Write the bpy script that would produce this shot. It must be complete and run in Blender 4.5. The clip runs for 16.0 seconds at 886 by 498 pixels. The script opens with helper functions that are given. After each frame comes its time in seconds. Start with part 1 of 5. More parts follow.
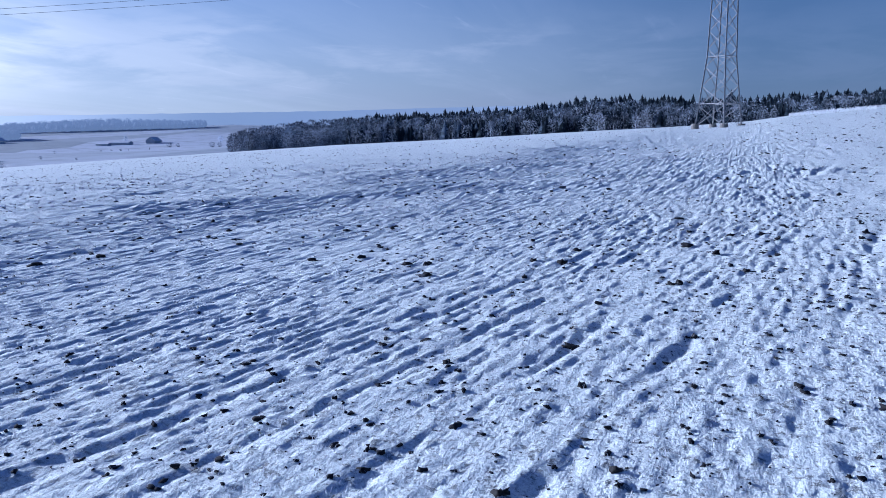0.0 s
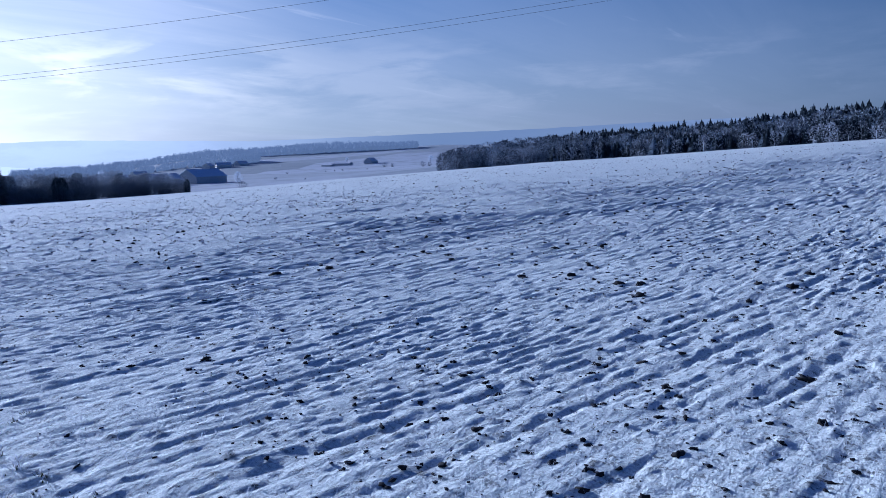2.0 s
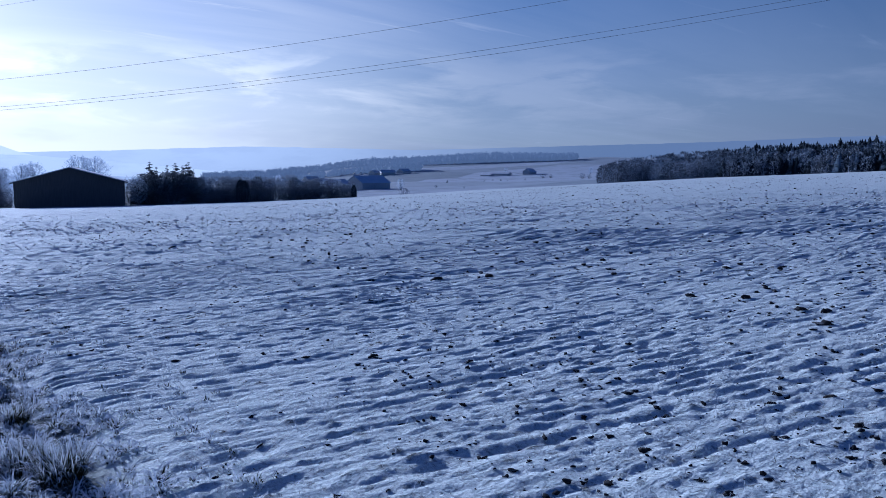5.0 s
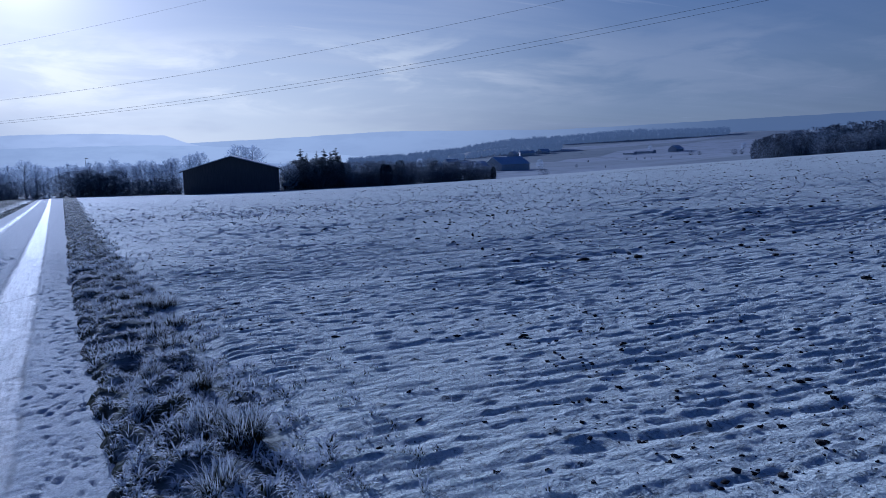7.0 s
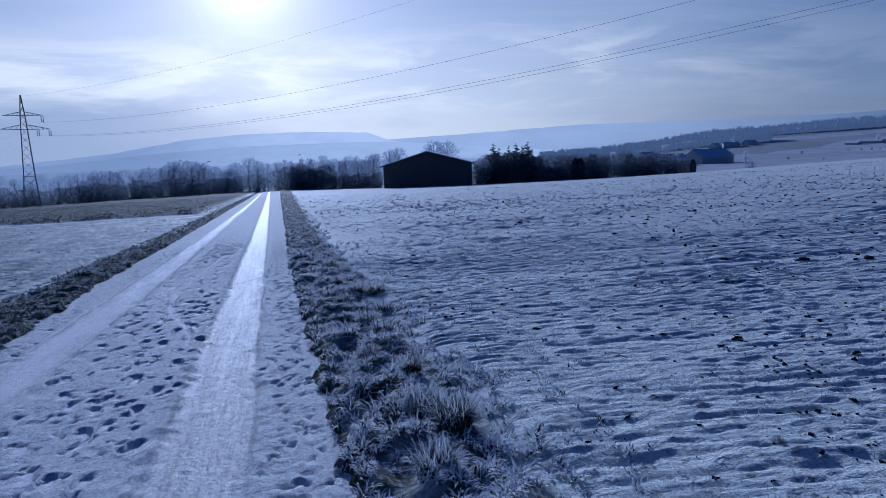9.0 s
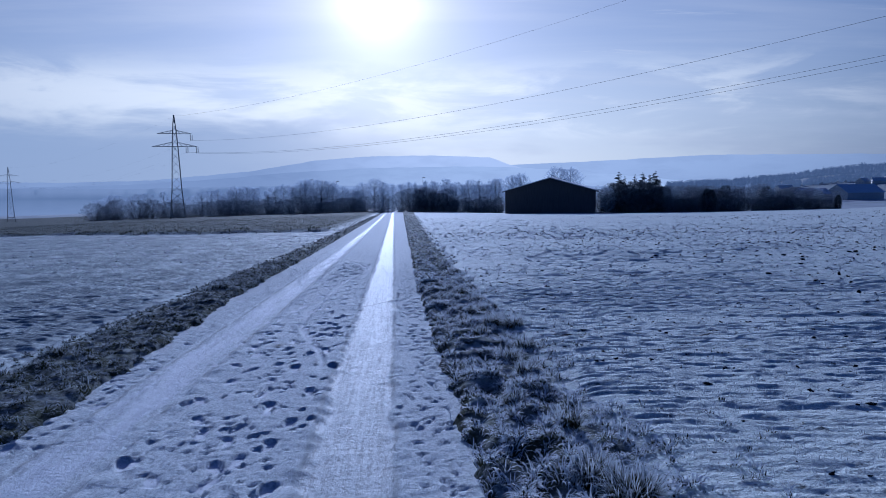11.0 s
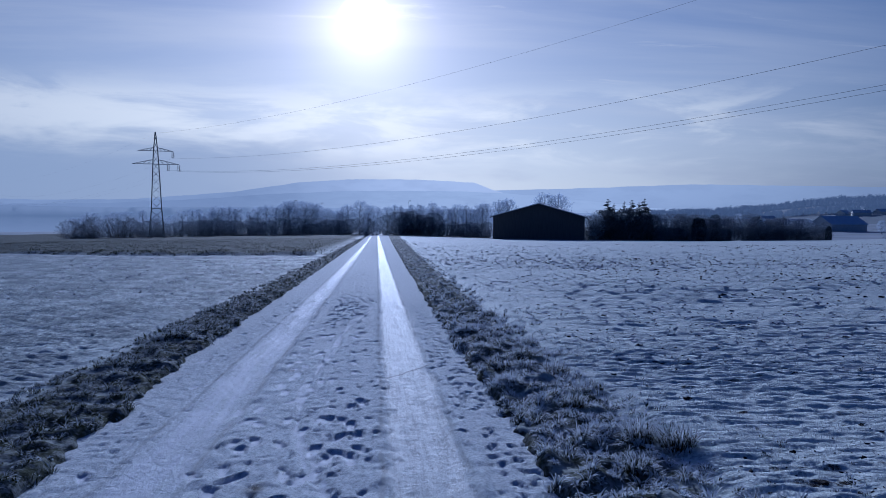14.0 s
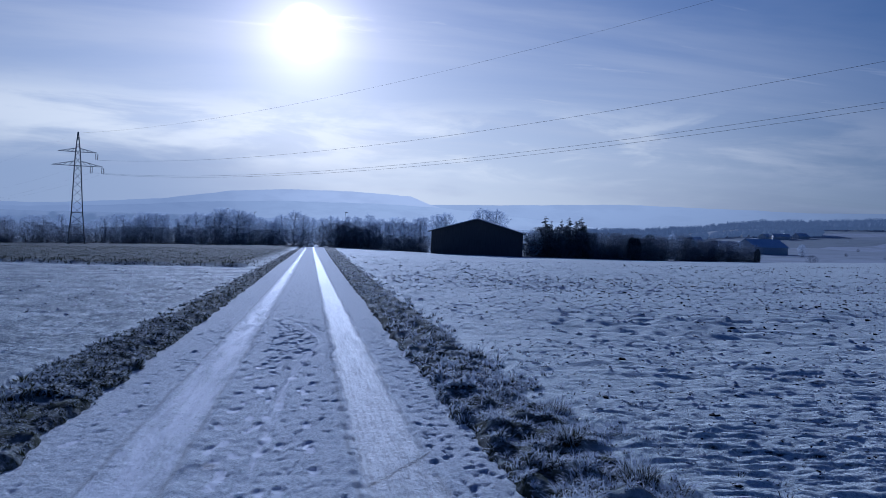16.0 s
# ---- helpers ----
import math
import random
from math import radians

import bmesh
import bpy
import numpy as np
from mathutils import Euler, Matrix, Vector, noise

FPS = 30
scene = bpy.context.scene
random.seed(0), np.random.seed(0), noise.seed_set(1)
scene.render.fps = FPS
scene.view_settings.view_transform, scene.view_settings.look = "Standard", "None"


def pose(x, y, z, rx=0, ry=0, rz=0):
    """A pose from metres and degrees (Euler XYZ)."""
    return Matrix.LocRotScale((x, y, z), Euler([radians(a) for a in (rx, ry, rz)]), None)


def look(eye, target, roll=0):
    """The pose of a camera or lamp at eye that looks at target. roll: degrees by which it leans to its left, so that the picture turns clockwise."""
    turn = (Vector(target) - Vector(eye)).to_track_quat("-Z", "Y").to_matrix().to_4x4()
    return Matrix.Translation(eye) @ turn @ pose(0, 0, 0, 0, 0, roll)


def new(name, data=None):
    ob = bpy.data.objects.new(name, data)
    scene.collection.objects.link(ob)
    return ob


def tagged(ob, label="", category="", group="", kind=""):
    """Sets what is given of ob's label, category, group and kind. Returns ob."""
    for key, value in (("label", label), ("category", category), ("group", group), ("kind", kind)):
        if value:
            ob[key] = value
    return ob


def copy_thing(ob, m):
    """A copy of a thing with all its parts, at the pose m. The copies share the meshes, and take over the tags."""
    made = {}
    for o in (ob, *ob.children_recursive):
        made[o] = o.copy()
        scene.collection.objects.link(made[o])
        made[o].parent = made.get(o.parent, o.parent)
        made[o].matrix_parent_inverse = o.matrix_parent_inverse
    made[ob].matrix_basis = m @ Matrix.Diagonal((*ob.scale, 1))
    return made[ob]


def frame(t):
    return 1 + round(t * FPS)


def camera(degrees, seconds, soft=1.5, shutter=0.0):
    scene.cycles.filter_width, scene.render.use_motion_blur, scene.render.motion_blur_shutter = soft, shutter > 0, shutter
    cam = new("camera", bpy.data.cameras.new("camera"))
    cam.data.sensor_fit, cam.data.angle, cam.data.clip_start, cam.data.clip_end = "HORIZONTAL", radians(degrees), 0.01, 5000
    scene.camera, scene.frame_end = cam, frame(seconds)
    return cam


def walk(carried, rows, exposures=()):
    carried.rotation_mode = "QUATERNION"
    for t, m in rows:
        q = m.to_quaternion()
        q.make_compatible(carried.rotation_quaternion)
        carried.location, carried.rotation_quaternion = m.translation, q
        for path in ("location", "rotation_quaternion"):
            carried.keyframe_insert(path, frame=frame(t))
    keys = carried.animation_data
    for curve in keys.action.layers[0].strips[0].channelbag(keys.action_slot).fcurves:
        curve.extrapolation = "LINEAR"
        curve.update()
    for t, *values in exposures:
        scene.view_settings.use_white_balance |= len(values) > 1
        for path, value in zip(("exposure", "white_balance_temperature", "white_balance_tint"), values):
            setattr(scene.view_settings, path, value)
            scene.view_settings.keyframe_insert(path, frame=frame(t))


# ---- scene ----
cam = camera(62.8, 16.0, soft=0.6)
METRES, EYE, TILT, LEAN, TURN = 8.523, 1.5, -0.53, -2.65, 23.0
ROWS = [
    (0.0, 0.0, 0.0, 0.0, -0.43, -8.51, 2.88),
    (0.5, -0.0012, -0.0002, 0.0002, 1.37, -8.04, 3.0),
    (1.0, -0.0039, -0.0008, 0.0004, 4.71, -7.63, 3.17),
    (1.5, -0.0084, -0.0036, 0.001, 11.6, -6.88, 3.69),
    (2.0, -0.0106, -0.0057, 0.0016, 15.48, -6.23, 3.76),
    (2.5, -0.0125, -0.0074, 0.0017, 17.68, -5.71, 3.57),
    (3.0, -0.0144, -0.0087, 0.0014, 20.04, -5.42, 3.18),
    (3.5, -0.0155, -0.0096, 0.0012, 21.47, -5.19, 2.64),
    (6.0, -0.0264, -0.0121, 0.0004, 32.45, -5.13, 2.65),
    (6.5, -0.0288, -0.0141, 0.0002, 34.73, -5.55, 3.02),
    (7.0, -0.0306, -0.0162, 0.0001, 38.77, -5.7, 3.35),
    (7.5, -0.0312, -0.0186, 0.0007, 42.55, -5.59, 3.59),
    (8.0, -0.032, -0.0227, 0.0013, 48.01, -5.3, 3.83),
    (8.5, -0.0339, -0.0272, 0.0012, 53.09, -5.03, 3.86),
    (9.0, -0.0387, -0.0294, -0.0001, 53.71, -5.28, 3.46),
    (9.5, -0.0485, -0.032, 0.0005, 54.47, -5.8, 3.12),
    (10.0, -0.0538, -0.0323, 0.0015, 57.99, -5.53, 3.15),
    (12.5, -0.3328, 0.0224, 0.0049, 65.48, -1.05, -0.77),
    (13.0, -0.4207, 0.0434, 0.0041, 64.14, -0.97, -0.0),
    (13.5, -0.5099, 0.0721, 0.0029, 63.09, -1.77, -0.02),
    (14.0, -0.5972, 0.0997, 0.0059, 61.83, -1.03, 0.3),
    (14.5, -0.6863, 0.1269, 0.0072, 61.15, -0.75, -0.04),
    (15.0, -0.7732, 0.1514, 0.0092, 60.06, -0.31, -0.32),
    (15.5, -0.8623, 0.1793, 0.0095, 58.91, -0.05, -0.9),
    (16.0, -0.9513, 0.2092, 0.011, 56.7, 0.09, -1.12),
]
walk(cam, [(t, pose(0, 0, EYE, TILT, LEAN, TURN) @ pose(METRES * x, METRES * y, METRES * z, 90 + pitch, roll, yaw)) for t, x, y, z, yaw, pitch, roll in ROWS],
     exposures=[(t, e, k, 19) for t, e, k in ((0.0, 0.35, 4860), (1.0, 0.3, 4800), (2.0, -0.01, 4740), (2.5, 0.03, 4720), (3.5, -0.19, 4660), (6.0, -0.40, 4560), (6.5, -0.45, 4540), (7.0, -0.94, 4500), (7.5, -0.9, 4470), (8.0, -0.66, 4500), (8.5, -1.0, 4450), (9.0, -0.9, 4480), (9.5, -0.8, 4490), (10.2, -0.8, 4490), (12.5, -1.02, 4510), (16.0, -1.02, 4510))])

# ---------------------------------------------------------------- sky and sun
SUN_AZ, SUN_EL = 90.9, 13.5          # azimuth counted anticlockwise from +y


def way(az, el=0.0):
    a, e = radians(az), radians(el)
    return Vector((-math.sin(a) * math.cos(e), math.cos(a) * math.cos(e), math.sin(e)))


SUN_DIR = way(SUN_AZ, SUN_EL)
sun = new("sun", bpy.data.lights.new("sun", "SUN"))
sun.data.energy, sun.data.angle, sun.data.color = 5.8, radians(0.6), (1.0, 0.95, 0.89)
sun.matrix_world = look(SUN_DIR * 100, (0, 0, 0))

world = bpy.data.worlds.new("winter_sky")
scene.world = world
world.use_nodes = True


class Nodes:
    """Short hand for wiring node trees."""

    def __init__(self, tree):
        self.tree, self.nodes, self.links = tree, tree.nodes, tree.links

    def add(self, kind, **values):
        n = self.nodes.new(kind)
        for key, v in values.items():
            setattr(n, key, v)
        return n

    def put(self, socket, v):
        if isinstance(v, bpy.types.NodeSocket):
            self.links.new(v, socket)
        elif v is not None:
            if hasattr(socket.default_value, "__len__") and not hasattr(v, "__len__"):
                v = (v, v, v) if len(socket.default_value) == 3 else (v, v, v, 1)
            elif hasattr(socket.default_value, "__len__") and len(socket.default_value) == 4 and len(v) == 3:
                v = (*v, 1)
            socket.default_value = v

    def math(self, op, a, b=None, c=None, clamp=False):
        n = self.add("ShaderNodeMath", operation=op, use_clamp=clamp)
        for i, v in enumerate((a, b, c)):
            self.put(n.inputs[i], v)
        return n.outputs[0]

    def vmath(self, op, a, b=None, out=0):
        n = self.add("ShaderNodeVectorMath", operation=op)
        self.put(n.inputs[0], a)
        self.put(n.inputs[1], b)
        return n.outputs[out]

    def ramp(self, v, lo, hi, a=0.0, b=1.0, smooth=True):
        n = self.add("ShaderNodeMapRange", interpolation_type="SMOOTHSTEP" if smooth else "LINEAR")
        for i, w in enumerate((v, lo, hi, a, b)):
            self.put(n.inputs[i], w)
        return n.outputs[0]

    def mix(self, f, a, b, blend="MIX"):
        n = self.add("ShaderNodeMix", data_type="RGBA", blend_type=blend)
        self.put(n.inputs[0], f)
        self.put(n.inputs[6], a)
        self.put(n.inputs[7], b)
        return n.outputs[2]

    def noise(self, vec, scale, detail=3.0, rough=0.55, distort=0.0):
        n = self.add("ShaderNodeTexNoise")
        self.put(n.inputs["Vector"], vec)
        n.inputs["Scale"].default_value, n.inputs["Detail"].default_value = scale, detail
        n.inputs["Roughness"].default_value, n.inputs["Distortion"].default_value = rough, distort
        return n.outputs[0]

    def scaled(self, vec, sx, sy, sz, rz=0.0):
        n = self.add("ShaderNodeMapping")
        self.put(n.inputs["Vector"], vec)
        n.inputs["Scale"].default_value = (sx, sy, sz)
        n.inputs["Rotation"].default_value = (0, 0, radians(rz))
        return n.outputs[0]


def build_sky():
    k = Nodes(world.node_tree)
    k.nodes.clear()
    d = k.vmath("NORMALIZE", k.add("ShaderNodeTexCoord").outputs["Generated"])
    sky = k.add("ShaderNodeTexSky", sky_type="NISHITA", sun_disc=False, sun_elevation=radians(SUN_EL), sun_rotation=radians(-SUN_AZ),
                air_density=1.0, dust_density=0.25, ozone_density=2.0, altitude=400.0)
    xyz = k.add("ShaderNodeSeparateXYZ")
    k.put(xyz.inputs[0], d)
    up = xyz.outputs[2]
    c = k.vmath("DOT_PRODUCT", d, tuple(SUN_DIR), out=1)
    c0 = k.math("MAXIMUM", c, 0.0)
    tight = k.ramp(c, 0.74, 0.99)
    near_sun = k.math("ADD", k.math("MULTIPLY", c0, 0.42), k.math("MULTIPLY", k.ramp(c, 0.70, 0.99), 0.56))
    # mist over the valleys, brighter under the sun
    blue = k.mix(1.0, sky.outputs[0], k.mix(k.ramp(up, 0.34, 0.62), (0.33, 0.41, 0.52), (0.10, 0.215, 0.64)), "MULTIPLY")
    col = k.mix(k.math("MULTIPLY", k.ramp(up, -0.02, 0.30, 1.0, 0.0), 0.75), blue, k.mix(near_sun, (1.15, 1.5, 2.1), (12.6, 11.0, 7.7)))
    col = k.mix(1.0, col, k.mix(c0, (0.0, 0.0, 0.0), (0.5, 0.85, 1.4)), "ADD")
    col = k.mix(1.0, col, k.mix(tight, (0.0, 0.0, 0.0), (2.8, 2.4, 1.8)), "ADD")
    # thin high cloud, laid on a flat layer far above
    flat = k.add("ShaderNodeCombineXYZ")
    h = k.math("ADD", k.math("MAXIMUM", up, 0.0), 0.07)
    k.put(flat.inputs[0], k.math("DIVIDE", xyz.outputs[0], h))
    k.put(flat.inputs[1], k.math("DIVIDE", xyz.outputs[1], h))
    veil = k.ramp(k.noise(k.scaled(flat.outputs[0], 0.50, 0.13, 1, 8), 1.5, 6, 0.58, 0.5), 0.42, 0.70)
    wisp = k.ramp(k.noise(k.scaled(flat.outputs[0], 3.0, 0.55, 1, -52), 1.1, 6, 0.6, 1.0), 0.60, 0.74)
    cloud = k.math("ADD", k.math("MULTIPLY", veil, 0.42), k.math("MULTIPLY", wisp, 0.5))
    cloud = k.math("MULTIPLY", cloud, k.math("ADD", 0.05, k.math("MULTIPLY", near_sun, 0.95)), clamp=True)
    col = k.mix(cloud, col, k.mix(near_sun, (4.4, 4.8, 5.6), (13.6, 12.2, 9.6)))
    # a broken bank of cloud low over the valley
    low = k.noise(k.scaled(d, 5.0, 5.0, 24.0), 1.0, 6, 0.58, 0.4)
    band = k.math("MULTIPLY", k.ramp(up, 0.035, 0.075), k.ramp(up, 0.11, 0.17, 1.0, 0.0))
    col = k.mix(k.math("MULTIPLY", k.math("MULTIPLY", band, k.math("ADD", 0.08, k.math("MULTIPLY", near_sun, 0.92))), k.math("MULTIPLY", k.ramp(low, 0.43, 0.62), 0.9)), col, k.mix(near_sun, (3.3, 3.6, 4.3), (17.0, 15.2, 11.2)))
    bank = k.math("MULTIPLY", k.ramp(up, 0.0, 0.10, 1.0, 0.0), k.ramp(k.noise(k.scaled(d, 3.0, 3.0, 14.0), 1.0, 5, 0.55), 0.46, 0.62))
    col = k.mix(k.math("MULTIPLY", bank, 0.40), col, k.mix(near_sun, (1.7, 1.95, 2.5), (6.5, 6.6, 6.9)))
    # a grey bank of mist over the valley beyond the meadow
    side = k.ramp(k.vmath("DOT_PRODUCT", d, tuple(way(114)), out=1), 0.88, 0.985)
    frayed = k.math("ADD", up, k.math("MULTIPLY", k.math("SUBTRACT", low, 0.5), 0.09))
    col = k.mix(k.math("MULTIPLY", k.math("MULTIPLY", side, k.ramp(frayed, 0.05, 0.11, 1.0, 0.0)), 0.85), col, (5.9, 6.5, 6.8))
    # the sun seen through the haze
    aura = k.math("ADD", k.math("MULTIPLY", k.math("ADD", k.math("MULTIPLY", k.math("POWER", c0, 40.0), 4.0), k.math("MULTIPLY", k.math("POWER", c0, 180.0), 3.5)), 1.0), k.math("MULTIPLY", k.math("POWER", c0, 600.0), 9.0))
    disc = k.math("MULTIPLY", k.ramp(c, 0.9992, 0.9999), 50.0)
    col = k.mix(1.0, col, k.mix(1.0, (1.32, 1.0, 0.64), k.math("ADD", aura, disc), "MULTIPLY"), "ADD")
    bg = k.add("ShaderNodeBackground")
    k.put(bg.inputs[0], col)
    bg.inputs[1].default_value = 0.10
    k.links.new(bg.outputs[0], k.add("ShaderNodeOutputWorld").inputs[0])


build_sky()


# ---------------------------------------------------------------- materials
def material(name):
    m = bpy.data.materials.new(name)
    m.use_nodes = True
    k = Nodes(m.node_tree)
    return m, k, k.nodes["Principled BSDF"]


def relief(k, bsdf, height, strength, distance):
    b = k.add("ShaderNodeBump")
    b.inputs["Strength"].default_value, b.inputs["Distance"].default_value = strength, distance
    k.put(b.inputs["Height"], height)
    k.links.new(b.outputs[0], bsdf.inputs["Normal"])


def coords(k):
    return k.add("ShaderNodeTexCoord").outputs["Object"]


def attribute(k, name):
    n = k.add("ShaderNodeAttribute")
    n.attribute_name = name
    return n.outputs["Fac"]


SNOW = (0.80, 0.82, 0.85)
SOIL = (0.014, 0.0145, 0.017)


def snow_field():
    m, k, b = material("frosted_field")
    o = coords(k)
    big = k.noise(o, 0.11, 3)
    mid = k.noise(o, 1.1, 4)
    fine = k.noise(o, 8.0, 5, 0.68)
    grain = k.noise(o, 48.0, 4, 0.72)
    rows = k.noise(k.scaled(o, 7.0, 1.4, 7.0, 11), 1.0, 4, 0.6)
    soilness = k.math("ADD", k.math("MULTIPLY", fine, 0.50), k.math("MULTIPLY", rows, 0.50))
    soilness = k.math("ADD", soilness, k.math("MULTIPLY", k.math("SUBTRACT", mid, 0.5), 0.25))
    soilness = k.math("ADD", soilness, k.math("MULTIPLY", k.math("SUBTRACT", big, 0.5), 0.25))
    bare = k.math("MAXIMUM", k.ramp(soilness, 0.61, 0.70), k.math("MULTIPLY", attribute(k, "soil"), k.ramp(grain, 0.35, 0.55)))
    # bare soil on steep faces, spread wider to darken the furrows' shaded sides
    lie = k.add("ShaderNodeSeparateXYZ")
    k.put(lie.inputs[0], k.add("ShaderNodeNewGeometry").outputs["Normal"])
    steep = k.math("ADD", lie.outputs[2], k.math("MULTIPLY", k.math("SUBTRACT", fine, 0.5), 0.45))
    bare = k.math("MAXIMUM", bare, k.ramp(steep, 0.92, 0.77))
    rime = k.mix(k.ramp(grain, 0.32, 0.58), (0.455, 0.50, 0.49), (0.73, 0.79, 0.75))
    col = k.mix(bare, rime, k.mix(fine, SOIL, (0.05, 0.048, 0.047)))
    stubble = k.ramp(k.noise(o, 17.0, 5, 0.75), 0.52, 0.64)
    # the grey stubble speckle weighs more towards +x
    field_xyz = k.add("ShaderNodeSeparateXYZ")
    k.put(field_xyz.inputs[0], o)
    stubble = k.math("MULTIPLY", stubble, k.ramp(field_xyz.outputs[0], -7.0, 2.0, 1.0, 2.5))
    col = k.mix(k.math("MULTIPLY", stubble, 0.45), col, (0.19, 0.205, 0.20))
    sown = k.ramp(k.math("ADD", k.math("MULTIPLY", k.noise(o, 11.0, 5, 0.75), 0.6), k.math("MULTIPLY", k.noise(o, 0.7, 4), 0.4)), 0.42, 0.55)
    col = k.mix(k.math("MULTIPLY", attribute(k, "sown"), k.math("MULTIPLY", sown, 0.85)), col, (0.15, 0.185, 0.21))
    # pastures and woods' edges in the valley: less snow, haze put into the colour
    cells = k.add("ShaderNodeTexVoronoi")
    k.put(cells.inputs["Vector"], k.scaled(o, 1.0, 0.55, 0.0, 25))
    cells.inputs["Scale"].default_value = 0.007
    tone = k.add("ShaderNodeSeparateColor")
    k.put(tone.inputs[0], cells.outputs["Color"])
    hazed_pasture = k.mix(k.math("MULTIPLY", tone.outputs[0], 0.8), (0.47, 0.51, 0.56), (0.24, 0.28, 0.29))
    hazed_pasture = k.mix(k.math("MULTIPLY", k.ramp(k.noise(o, 0.05, 5, 0.65), 0.45, 0.7), 0.5), hazed_pasture, (0.21, 0.24, 0.25))
    col = k.mix(attribute(k, "valley"), col, hazed_pasture)
    turf = k.mix(k.noise(o, 14.0, 3), (0.022, 0.032, 0.018), (0.070, 0.082, 0.058))
    frost = k.ramp(k.math("ADD", k.math("MULTIPLY", k.noise(o, 26.0, 4, 0.7), 0.6), k.math("MULTIPLY", k.noise(o, 2.3, 3), 0.4)), 0.44, 0.60)
    turf = k.mix(k.math("MULTIPLY", frost, 0.32), turf, (0.62, 0.66, 0.70))
    col = k.mix(attribute(k, "grass"), col, turf)
    k.put(b.inputs["Base Color"], col)
    k.put(b.inputs["Roughness"], k.mix(k.math("MAXIMUM", attribute(k, "grass"), bare), 0.84, 0.95))
    k.put(b.inputs["Specular IOR Level"], k.mix(k.math("MAXIMUM", attribute(k, "grass"), bare), 0.08, 0.03))
    tuftlets = k.noise(k.scaled(o, 30.0, 17.0, 20.0, 11), 1.0, 4, 0.6)
    relief(k, b, k.math("ADD", k.math("ADD", k.math("MULTIPLY", k.noise(k.scaled(o, 9.5, 3.4, 9.0, 11), 1.0, 4, 0.6), 0.75), k.math("MULTIPLY", tuftlets, 0.5)), k.math("MULTIPLY", grain, 0.35)), 0.9, 0.034)
    return m


def snow_crust(name="snow_topped_crumbs", low=0.02, high=0.24, top=SNOW):
    """Crumbs of tilled soil: snow lies on top, bare earth shows on the steep sides."""
    m, k, b = material(name)
    sep = k.add("ShaderNodeSeparateXYZ")
    k.put(sep.inputs[0], k.add("ShaderNodeNewGeometry").outputs["True Normal"])
    o = coords(k)
    steep = k.math("ADD", sep.outputs[2], k.math("MULTIPLY", k.math("SUBTRACT", k.noise(o, 9.0, 3), 0.5), 0.9))
    rime = k.mix(k.noise(o, 30.0, 3), tuple(0.7 * v for v in top), top)
    k.put(b.inputs["Base Color"], k.mix(k.ramp(steep, low, high), k.mix(k.noise(o, 3.0, 2), SOIL, (0.028, 0.029, 0.032)), rime))
    b.inputs["Roughness"].default_value = 0.9
    b.inputs["Specular IOR Level"].default_value = 0.08
    return m


